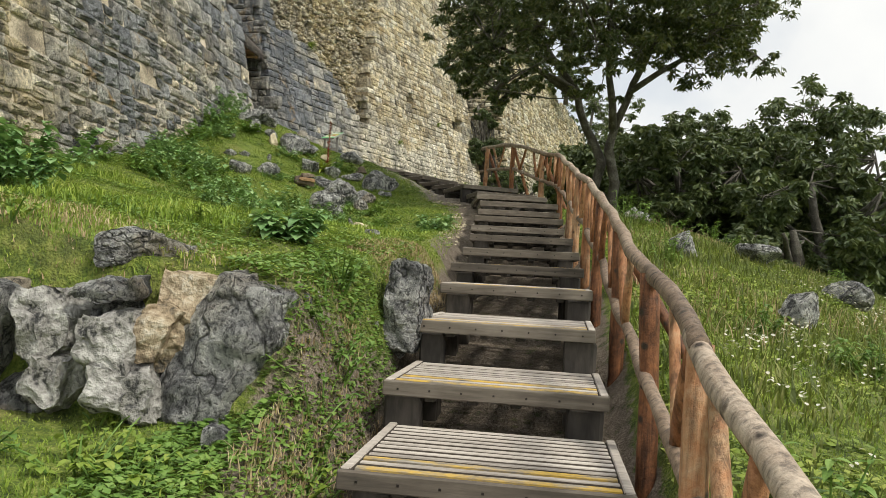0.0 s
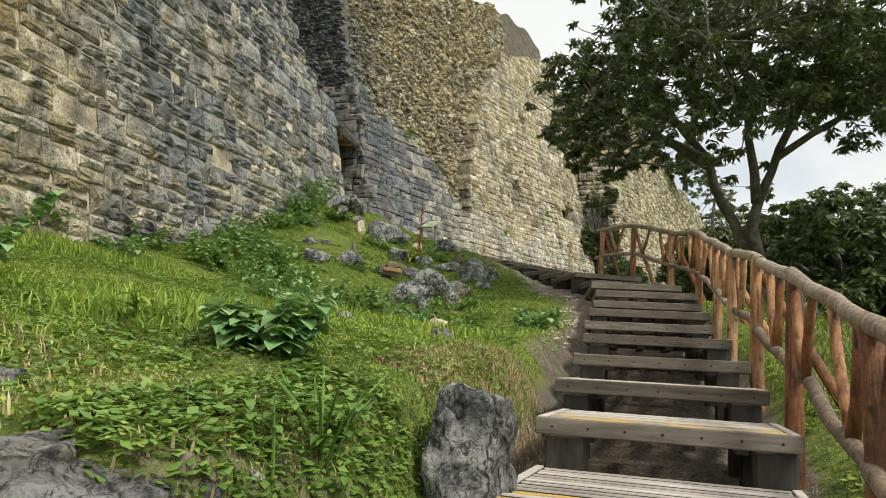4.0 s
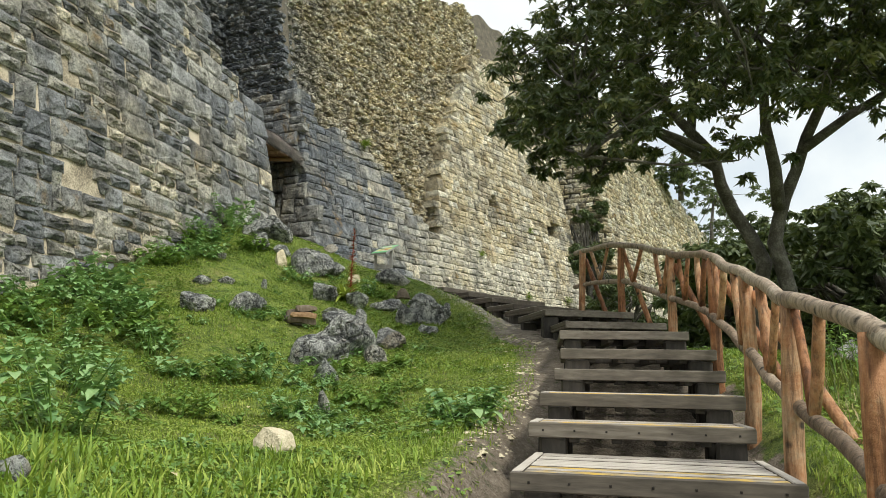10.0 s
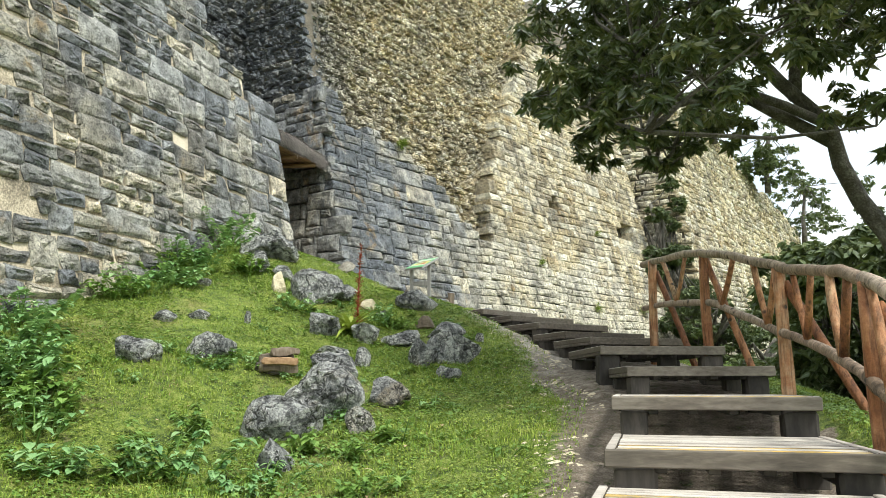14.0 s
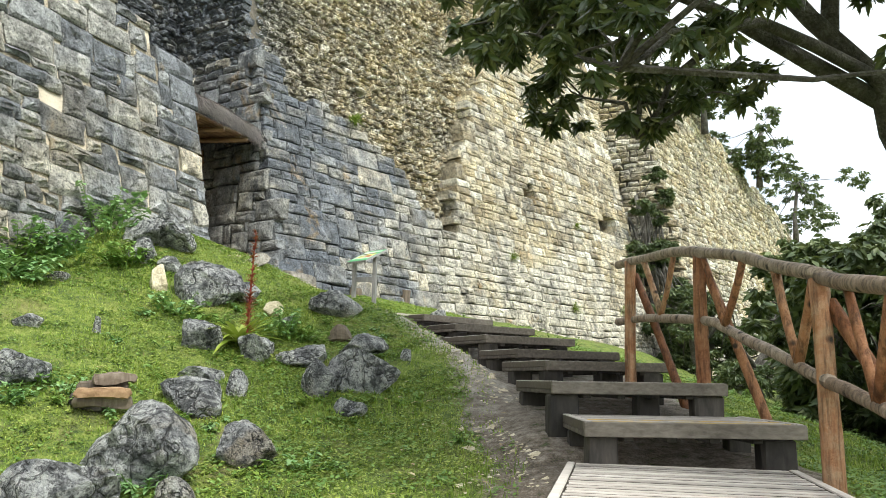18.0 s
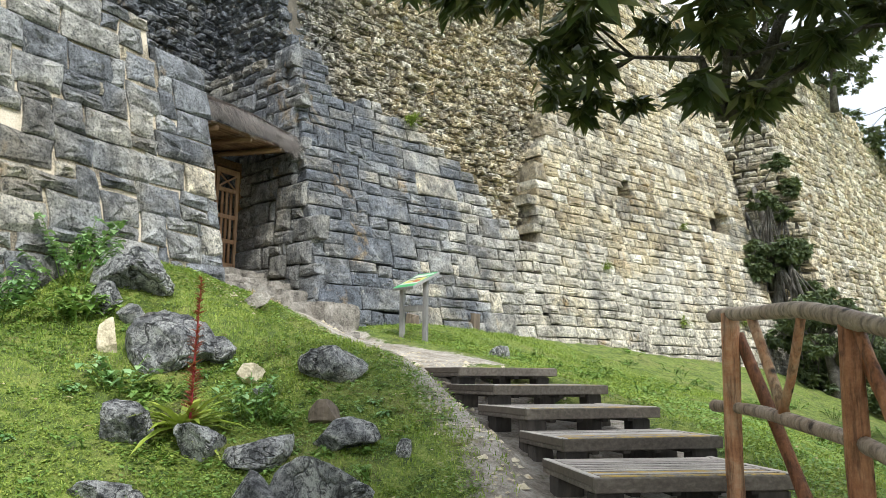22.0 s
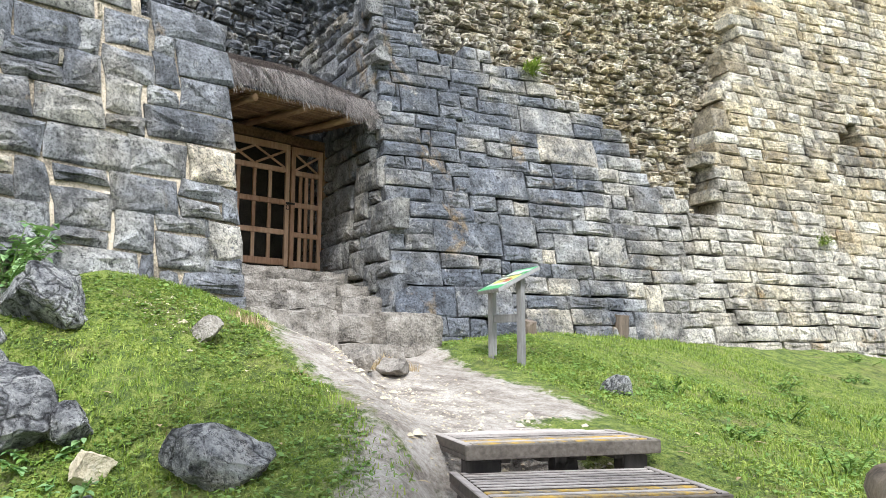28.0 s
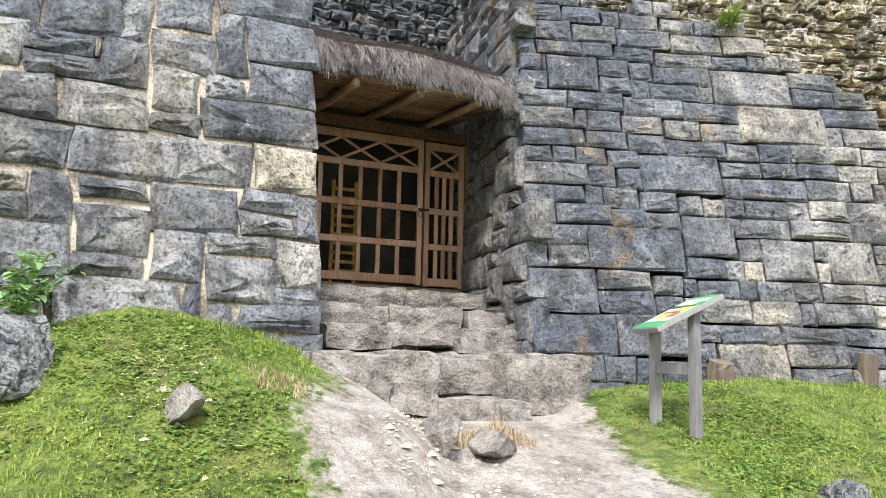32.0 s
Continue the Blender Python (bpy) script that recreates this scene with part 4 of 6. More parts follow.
# ---- log railing along the outer side ----
def railing():
    rng = np.random.default_rng(5)
    # the crest of the top rail
    crest = ((3.02, -1.3, 0.55), (2.97, 0.2, 0.88), (2.93, 1.5, 1.18), (2.9, 2.7, 1.42), (2.82, 4.1, 1.69), (2.74, 5.6, 2.03), (2.62, 7.6, 2.50), (2.52, 9.2, 2.83), (2.38, 10.8, 3.15), (2.24, 12.1, 3.46), (2.06, 13.5, 3.82), (1.86, 14.8, 4.10), (1.55, 16.15, 4.32), (0.72, 17.98, 4.82), (-0.24, 19.45, 4.98))
    ys = np.array([p[1] for p in crest])
    xz = np.array([(p[0], p[2]) for p in crest]).T
    fine = np.linspace(ys[0], ys[-1], 200)
    smooth = np.stack([hermite(ys, xz[0], fine), fine, hermite(ys, xz[1], fine)], 1)
    at = lambda y, drop=0.0: np.array([np.interp(y, fine, smooth[:, i]) for i in range(3)]) - np.array([0, 0, drop])
    rail = thing("log_railing", (3.0, 1.6, 0.6), "rustic railing of peeled reddish-brown logs beside the wooden steps", "railing")
    put = lambda name, b, m="log": under(part(name, *b, M[m], smooth=True), rail)
    wig = lambda y: 0.012 * math.sin(y * 2.3) + 0.008 * math.sin(y * 5.1 + 1)
    posts = (-1.2, 0.4, 2.05, 3.55, 5.3, 7.05, 8.85, 10.4, 11.95, 13.6, 16.15, 17.98, 19.2)
    for k, (y0, y1) in enumerate(zip(posts, posts[1:])):
        last = k == len(posts) - 2
        for drop, r, name in ((0.05, 0.046, "top_rail"), (0.66, 0.04, "middle_rail")):
            span = np.linspace(y0 - 0.12, y1 + (0.0 if last else 0.1), 8)
            pts = [at(y, drop) + np.array([wig(y + drop * 3), 0, wig(y * 1.2 + drop * 5) - 0.01 * (k % 2)]) for y in span]
            if last:
                pts.append(pts[-1] + unit(pts[-1] - pts[-2]) * np.array([1, 1, 0.2]) * 0.32)
            put(name, tube(pts, [r * rng.uniform(0.93, 1.07) for _ in pts], 12, 0.02, rng), "rail")
    for k, y in enumerate(posts):
        p = at(y)
        g = ground_at(p[0], p[1]) - 0.25
        put("post", log((p[0] + rng.uniform(-0.03, 0.03), p[1], g), (p[0], p[1], p[2] - 0.06), 0.062, 0.055, rng, 0.02, 5, 12))
        ahead = unit(at(y + 0.2) - at(y - 0.2))
        out = np.array([ahead[1], -ahead[0], 0.0])
        q = p + out * 0.75 - np.array([0, 0.75, 0])
        if k % 2 == 0 or k > 8:
            put("outer_strut", log((q[0], q[1], ground_at(q[0], q[1]) - 0.2), p - np.array([0, 0, 0.2]) + out * 0.05, 0.046, 0.042, rng, 0.02, 4, 10))
    y = posts[0] + 0.42
    while y < 19.0:
        if min(abs(y - q) for q in posts) > 0.12:
            foot = at(y + rng.uniform(-0.04, 0.04), 0.64)
            for off in (-0.27, 0.30):
                t = at(min(y + off + rng.uniform(-0.05, 0.05), 19.2), 0.08)
                r = rng.uniform(0.028, 0.040)
                put("brace", log(foot + np.array([0, 0.03 * np.sign(off), 0]), t, r, r * 0.9, rng, 0.012, 3, 9))
        y += 1.08


railing()


# ---- gate at the back of the passage ----
GATE_X, GATE_Z = -10.85, 6.62


def bar(y0, z0, y1, z1, w, t, x=GATE_X):
    d = np.array([0, y1 - y0, z1 - z0])
    length = float(np.linalg.norm(d))
    ax = np.array([unit(d), np.cross((1, 0, 0), unit(d)), (1, 0, 0)])
    return box((x, (y0 + y1) / 2, (z0 + z1) / 2), (length, w, t), ax, 0.004)


def gate_leaf(y0, y1, z0, z1, uprights, label):
    leaf = thing("gate_leaf", (GATE_X, y0, z0), label, "gate", "leaves of the gate")
    put = lambda name, b, m="gate": under(part(name, *b, M[m]), leaf)
    s = 0.075
    put("stile", bar(y0 + s / 2, z0, y0 + s / 2, z1, s, 0.05))
    put("stile", bar(y1 - s / 2, z0, y1 - s / 2, z1, s, 0.05))
    h = z1 - z0
    levels = (0.035, 0.275, 0.52, 0.785, 0.975)
    for i, q in enumerate(levels):
        put("cross_rail", bar(y0 + s, z0 + h * q, y1 - s, z0 + h * q, 0.085 if i not in (0, 4) else 0.11, 0.045))
    for lo, hi in zip(levels[:3], levels[1:4]):
        n = uprights if hi != levels[3] or uprights > 2 else 1
        for k in range(n):
            yy = y0 + s + (y1 - y0 - 2 * s) * (k + 1) / (n + 1)
            put("slat", bar(yy, z0 + h * lo + 0.05, yy, z0 + h * hi - 0.045, 0.06, 0.03))
    cells = 3 if y1 - y0 > 1 else 1
    zl, zh = z0 + h * levels[3] + 0.045, z0 + h * levels[4] - 0.055
    for k in range(cells):
        ya = y0 + s + (y1 - y0 - 2 * s) * k / cells
        yb = y0 + s + (y1 - y0 - 2 * s) * (k + 1) / cells
        put("lattice_strip", bar(ya, zl, yb, zh, 0.038, 0.02, GATE_X + 0.012))
        put("lattice_strip", bar(ya, zh, yb, zl, 0.038, 0.02, GATE_X - 0.012))
    return leaf


leaf_l = gate_leaf(22.18, 24.02, GATE_Z, GATE_Z + 2.08, 5, "oiled wooden gate leaf of upright slats with crossed lattice top")
leaf_r = gate_leaf(24.05, 24.66, GATE_Z - 0.02, GATE_Z + 2.06, 3, "narrow oiled wooden gate leaf with crossed lattice top")
v, f = box((GATE_X + 0.04, 24.03, GATE_Z + 1.07), (0.03, 0.16, 0.03), None, 0.004)
under(part("bolt", v, f, M["iron"], None, "dark iron bolt"), leaf_r)
v, f = tube([(GATE_X + 0.05 + 0.0, 23.98 + 0.03 * math.cos(a), GATE_Z + 1.0 + 0.045 * math.sin(a)) for a in np.linspace(0, 2 * math.pi, 13)], [0.006] * 13, 6)
under(part("padlock", v, f, M["iron"], None, "dark iron padlock"), leaf_r)

gate_frame = thing("gateway", (GATE_X, 23.5, GATE_Z), "rough timber frame round the gate", "frame")
for nm, b in (("lintel_beam", bar(22.0, GATE_Z + 2.2, 24.8, GATE_Z + 2.16, 0.15, 0.14, GATE_X - 0.02)), ("jamb_post", bar(24.735, GATE_Z - 0.1, 24.72, GATE_Z + 2.1, 0.1, 0.1, GATE_X - 0.02)), ("sill", bar(22.2, GATE_Z - 0.07, 24.75, GATE_Z - 0.09, 0.1, 0.12, GATE_X - 0.01))):
    under(part(nm, *b, M["pole"]), gate_frame)

# the space behind the gate: an added wall, its shade put into the colour
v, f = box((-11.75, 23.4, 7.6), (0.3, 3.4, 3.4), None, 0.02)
tagged(part("wall_inside", v, f, M["dark_inside"]), "dark wall added behind the gate to stand for its shaded inside", "wall", kind="structure")
ladder = thing("ladder", (-11.3, 23.0, 6.6), "ochre-painted wooden ladder leaning behind the gate", "ladder")
for yy in (22.86, 23.2):
    under(part("ladder_rail", *box((-11.35, yy, 7.35), (0.05, 0.05, 1.5), None, 0.005), M["yellow_wood"]), ladder)
for zz in np.arange(6.8, 8.1, 0.13):
    under(part("rung", *box((-11.33, 23.03, zz), (0.04, 0.34, 0.045), None, 0.004), M["yellow_wood"]), ladder)

# ---- thatched roof over the passage ----
rngT = np.random.default_rng(21)
roof = thing("thatched_roof", (-9.1, 23.2, 8.6), "small lean-to roof of dry grey thatch over the gate", "roof")
nu, nv = 40, 18
tv = []
for lay_ in (0.0, -0.24):
    for i in range(nv + 1):
        t = i / nv
        for j in range(nu + 1):
            s = j / nu
            y = 21.62 + 2.86 * s
            x = -11.5 + 2.5 * t - 0.1 * s
            z = 10.3 - 1.05 * t - 0.12 * t * t - 0.06 * s * t + lay_ * (1 - 0.2 * t) + 0.03 * math.sin(s * 9 + t * 3)
            z += rngT.uniform(-0.025, 0.025)
            tv.append((x + rngT.uniform(-0.02, 0.02), y, z))
tf = []
row = nu + 1
half = (nv + 1) * row
for base_, flip in ((0, False), (half, True)):
    for i in range(nv):
        for j in range(nu):
            q = (base_ + i * row + j, base_ + (i + 1) * row + j, base_ + (i + 1) * row + j + 1, base_ + i * row + j + 1)
            tf.append(tuple(reversed(q)) if flip else q)
for j in range(nu):
    a = nv * row + j
    tf.append((a, half + a, half + a + 1, a + 1))
under(part("thatch_body", tv, tf, M["thatch"]), roof)
sv, sf = [], []
for i in range(30000):
    s = rngT.random()
    edge = i < 15000
    t = 1.0 - 0.10 * rngT.random() if edge else (math.floor(rngT.random() * 5) + rngT.random() ** 2 * 0.8) / 5
    y = 21.6 + 2.9 * s
    x = -11.5 + 2.5 * t - 0.1 * s
    z = 10.34 - 1.05 * t - 0.12 * t * t - 0.06 * s * t + 0.03 * math.sin(s * 9 + t * 3) + (rngT.uniform(-0.16, 0.03) if edge else 0.0)
    length = rngT.uniform(0.2, 0.42) * (1 + 0.35 * math.sin(s * 31) * math.sin(s * 17 + 1)) if edge else rngT.uniform(0.2, 0.45)
    down = np.array([0.55, rngT.uniform(-0.4, 0.4), -0.9 + rngT.uniform(-0.4, 0.5)]) if edge else np.array([0.8, rngT.uniform(-0.35, 0.35), -0.38])
    p = np.array([x, y, z])
    q = p + unit(down) * length + np.array([0, 0, rngT.uniform(0.0, 0.06)])
    w = np.array([0, 0.008, 0.0])
    n0 = len(sv)
    sv += [p - w, p + w, q]
    sf.append((n0, n0 + 1, n0 + 2))
ob = under(part("straw_fringe", sv, sf, M["thatch"]), roof)
ob["kind"] = "stuff"
for yy in (22.4, 23.2, 24.05):
    v, f = log((-11.1, yy, 8.95), (-9.05, yy + rngT.uniform(-0.05, 0.05), 8.72), 0.055, 0.05, rngT, 0.02, 4, 8)
    under(part("rafter", v, f, M["pole"], smooth=True), roof)
for k in range(26):
    t = k / 25
    v, f = log((-11.15 + 2.0 * t, 21.8, 9.06 - 0.22 * t), (-11.15 + 2.0 * t + rngT.uniform(-0.03, 0.03), 24.5, 9.06 - 0.22 * t), 0.032, 0.036, rngT, 0.012, 4, 7)
    under(part("ceiling_pole", v, f, M["pole"], smooth=True), roof)

# ---- threshold stones and steps up to the gate ----
rngS = np.random.default_rng(31)


def rough_block(center, size, yaw, rng, material, name, parent=None, cuts=5, amp=0.08, label="", worn_round=0.30):
    """A rough squared stone: a chamfered grid box pushed about by noise."""
    n = cuts
    bm = bmesh.new()
    bmesh.ops.create_cube(bm, size=1.0)
    bmesh.ops.subdivide_edges(bm, edges=bm.edges[:], cuts=n, use_grid_fill=True)
    seed = Vector(rng.uniform(-50, 50, 3))
    rot = Matrix.Rotation(yaw, 3, "Z")
    s = Vector(size)
    for vt in bm.verts:
        c = vt.co.copy()
        k = max(abs(c.x), abs(c.y), abs(c.z)) * 2
        ball = c.normalized() * 0.62
        c = c.lerp(ball, worn_round if k > 0.9 else 0.0)
        p = Vector((c.x * s.x, c.y * s.y, c.z * s.z))
        d = noise.noise_vector(p * 2.6 + seed) * amp * 1.2 + noise.noise_vector(p * 7.0 + seed) * amp * 0.7 + noise.noise_vector(p * 19.0 + seed) * amp * 0.35
        vt.co = rot @ (p + d) + Vector(center)
    me = bpy.data.meshes.new(name)
    bm.to_mesh(me)
    bm.free()
    me.materials.append(material)
    ob = new(name, me)
    if parent:
        ob.parent = parent
    if label:
        ob["label"] = label
    return ob


stairs = tagged(new("gate_steps"), "worn pale stone steps leading up to the gate", "steps", kind="structure")
for cy, cz, sy, sz, cx in ((22.02, 5.38, 0.75, 0.62, -7.72), (22.62, 5.42, 0.5, 0.58, -7.78), (23.3, 5.50, 0.95, 0.36, -7.95), (24.0, 5.42, 0.95, 0.58, -7.72), (23.25, 5.15, 0.95, 0.28, -7.55), (22.4, 5.85, 0.7, 0.24, -8.75), (23.1, 5.88, 0.8, 0.24, -8.8), (23.85, 5.84, 0.7, 0.26, -8.7), (22.5, 6.10, 0.9, 0.22, -9.35), (23.4, 6.10, 0.95, 0.24, -9.4), (24.2, 6.08, 0.6, 0.22, -9.3), (22.8, 6.36, 1.2, 0.22, -10.1), (24.0, 6.35, 1.2, 0.22, -10.15)):
    rough_block((cx, cy, cz), (0.62, sy, sz), rngS.uniform(-0.06, 0.06), rngS, M["slab"], "step_stone", stairs, 11, 0.03, "", 0.12)
for i in range(26):
    cx, cy = rngS.uniform(-10.6, -7.9), rngS.uniform(22.1, 24.3)
    rough_block((cx, cy, 5.35 + max(0, -8.2 - cx) * 0.40), (rngS.uniform(0.3, 0.5), rngS.uniform(0.3, 0.5), 0.4), rngS.uniform(0, 3), rngS, M["slab"], "fill_stone", stairs, 5, 0.05)
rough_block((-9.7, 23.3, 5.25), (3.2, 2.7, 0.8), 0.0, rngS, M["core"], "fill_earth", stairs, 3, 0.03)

# ---- information board ----
sign = thing("information_board", (-6.4, 24.55, 4.95), "tilted information board with green printed panel on two grey posts", "sign")
PL, PR = np.array([-6.56, 24.58]), np.array([-6.12, 24.64])
pd = unit(PR - PL)
ax_s = np.array([[*pd, 0], [-pd[1], pd[0], 0], [0, 0, 1]])
for p, top in ((PL, 5.99), (PR, 6.12)):
    g = ground_at(*p) - 0.3
    under(part("post", *box((p[0], p[1], (g + top) / 2), (0.075, 0.085, top - g), ax_s, 0.004), M["sign_post"]), sign)
mid = (PL + PR) / 2
under(part("cross_bar", *box((mid[0], mid[1], 5.62), (np.linalg.norm(PR - PL) - 0.07, 0.04, 0.1), ax_s, 0.004), M["sign_post"]), sign)
slope_h = unit((0.28, 0.96, 0.0))
pan_y = unit(slope_h * math.cos(radians(27)) + np.array([0, 0, math.sin(radians(27))]))
pan_x = np.array([slope_h[1], -slope_h[0], 0.0])
face_n = np.cross(pan_x, pan_y)
pan_c = np.array([mid[0] + 0.04, mid[1], 6.09])
ax_p = np.array([pan_x, pan_y, face_n])
under(part("panel_board", *box(pan_c, (0.56, 0.66, 0.045), ax_p, 0.004), M["sign_post"]), sign)
prints = (("panel_print", 0, 0, 0.54, 0.64, "green", 0.0), ("panel_print", 0, 0.03, 0.48, 0.46, "panel_white", 0.0015), ("panel_print", -0.1, -0.08, 0.22, 0.1, "panel_yellow", 0.003), ("panel_print", 0.1, 0.02, 0.26, 0.14, "panel_yellow", 0.003), ("panel_print", 0.12, -0.08, 0.16, 0.08, "panel_red", 0.0045), ("panel_print", -0.12, 0.1, 0.26, 0.05, "panel_dark", 0.003), ("panel_print", 0.06, 0.1, 0.3, 0.03, "panel_dark", 0.0045), ("panel_print", -0.02, -0.02, 0.3, 0.03, "panel_brown", 0.006), ("panel_print", 0.2, 0.14, 0.12, 0.06, "green", 0.006))
for nm, a, b, w, h, m, up in prints:
    under(part(nm, *box(pan_c + pan_x * a + pan_y * b + face_n * (0.0255 + up), (w, h, 0.003), ax_p, 0.0005), M[m]), sign)


# ---- rocks ----
def rock(x, y, size, rng, material="rock", sink=0.3, label="grey lichen-covered limestone rock half sunk in the turf", yaw=None, up=0.0, group="rocks on the slope", facets=7, sub=4):
    bm = bmesh.new()
    bmesh.ops.create_icosphere(bm, subdivisions=sub, radius=0.5)
    cuts = [(unit(rng.normal(size=3)), rng.uniform(0.20, 0.40)) for _ in range(facets + 5)]
    seed = Vector(rng.uniform(-40, 40, 3))
    a = rng.uniform(0, 6.28) if yaw is None else yaw
    rot = Matrix.Rotation(a, 3, "Z") @ Matrix.Rotation(rng.uniform(-0.25, 0.25), 3, "X")
    g = ground_at(x, y) + up
    s = Vector(size)
    for vt in bm.verts:
        c = np.array(vt.co)
        for n, d in cuts:
            over = c @ n - d
            if over > 0:
                c = c - n * over * 0.97
        p = Vector((c[0] * s.x, c[1] * s.y, c[2] * s.z)) * 1.25
        p = p + noise.noise_vector(p * 4.0 + seed) * 0.07 * min(s) + noise.noise_vector(p * 11 + seed) * 0.045 * min(s) + noise.noise_vector(p * 28 + seed) * 0.03 * min(s)
        vt.co = rot @ p
    me = bpy.data.meshes.new("rock")
    bm.to_mesh(me)
    bm.free()
    me.materials.append(M[material])
    ob = new("rock", me)
    ob.location = (x, y, g + s.z * (0.5 - sink))
    return tagged(ob, label, "rock", group)


rngR = np.random.default_rng(41)
# x, y, width, height above the turf
UPPER_ROCKS = (
    (-6.84, 19.48, 0.87, 0.57), (-6.69, 18.96, 0.42, 0.29), (-5.37, 18.84, 0.81, 0.61), (-6.18, 19.01, 0.33, 0.31), (-3.97, 19.82, 0.68, 0.42), (-4.64, 17.9, 0.46, 0.44),
    (-4.06, 18.2, 0.56, 0.3), (-3.51, 18.4, 0.7, 0.19), (-3.14, 18.86, 0.57, 0.23), (-2.59, 18.01, 0.63, 0.44), (-2.91, 17.63, 0.35, 0.43), (-2.58, 18.98, 0.16, 0.15),
    (-4.07, 17.32, 0.53, 0.18), (-3.56, 17.21, 0.21, 0.24), (-5.42, 17.16, 0.15, 0.18), (-6.81, 17.79, 0.32, 0.16), (-5.14, 19.29, 0.43, 0.23), (-4.34, 19.14, 0.23, 0.14),
)
MIDDLE_ROCKS = (
    (-3.02, 15.45, 0.85, 0.55), (-2.96, 14.79, 0.67, 0.48), (-3.68, 16.75, 0.68, 0.32), (-2.5, 16.04, 0.42, 0.32), (-2.34, 15.1, 0.32, 0.25), (-4.82, 15.78, 0.55, 0.3),
    (-5.18, 14.98, 0.62, 0.29), (-2.44, 13.91, 0.38, 0.3), (-2.42, 17.48, 0.31, 0.18), (-6.03, 16.21, 0.26, 0.14), (-5.91, 16.69, 0.3, 0.14),
)
LOWER_ROCKS = (
    (0.01, 7.73, 0.25, 0.17), (-1.73, 12.54, 0.23, 0.31), (-1.24, 8.38, 0.18, 0.11), (-4.6, 24.5, 0.34, 0.2),
)
SLOPE_ROCKS = UPPER_ROCKS + MIDDLE_ROCKS + LOWER_ROCKS
for x, y, w, h in SLOPE_ROCKS:
    rock(x, y, (w * 1.04, w * rngR.uniform(0.6, 0.8), h / 0.74), rngR, sink=0.40, yaw=rngR.uniform(-0.5, 0.5))
for x, y, w, h, stuff, words in (
    (-4.66, 19.28, 0.4, 0.18, "pale_rock", "pale cream block of bare stone on the grass"),
    (-5.93, 18.52, 0.31, 0.32, "pale_rock", "pale broken stone beside a dark rock"),
    (-0.85, 10.1, 0.27, 0.21, "pale_rock", "pale bare stone among the weeds of the slope"),
    (-3.54, 19.07, 0.34, 0.19, "bleached", "short brown rotten stump in the turf"),
    (-5.88, 20.51, 0.32, 0.2, "slab", "grey-tan broken log-like stone lying on the turf"),
    (-6.32, 22.85, 0.5, 0.21, "slab", "flat dark stone lying on the trodden path"),
    (-6.38, 22.41, 0.45, 0.25, "slab", "pale worn stone below the gate steps"),
):
    rock(x, y, (w * 1.04, w * 0.65, h / 0.74), rngR, stuff, 0.38, words, rngR.uniform(-0.3, 0.3))

heap = thing("rotten_log", (-3.98, 16.0, ground_at(-3.98, 16.0)), "heap of splintered rotten brown wood on the grass", "log")
for dx, dy, up, a, b, c, yaw, m in ((0.0, 0.0, 0.10, 0.46, 0.14, 0.10, 0.9, "bleached"), (0.07, -0.05, 0.19, 0.42, 0.10, 0.09, 1.05, "pole"), (-0.08, 0.05, 0.22, 0.38, 0.09, 0.12, 0.7, "bleached"), (0.02, 0.09, 0.31, 0.34, 0.10, 0.08, 0.95, "bleached"), (-0.13, -0.05, 0.10, 0.30, 0.12, 0.16, 0.6, "block")):
    under(rough_block((-3.98 + dx, 16.0 + dy, ground_at(-3.98, 16.0) + up), (a, b, c), yaw, rngR, M[m], "splinter", None, 7, 0.03), heap)

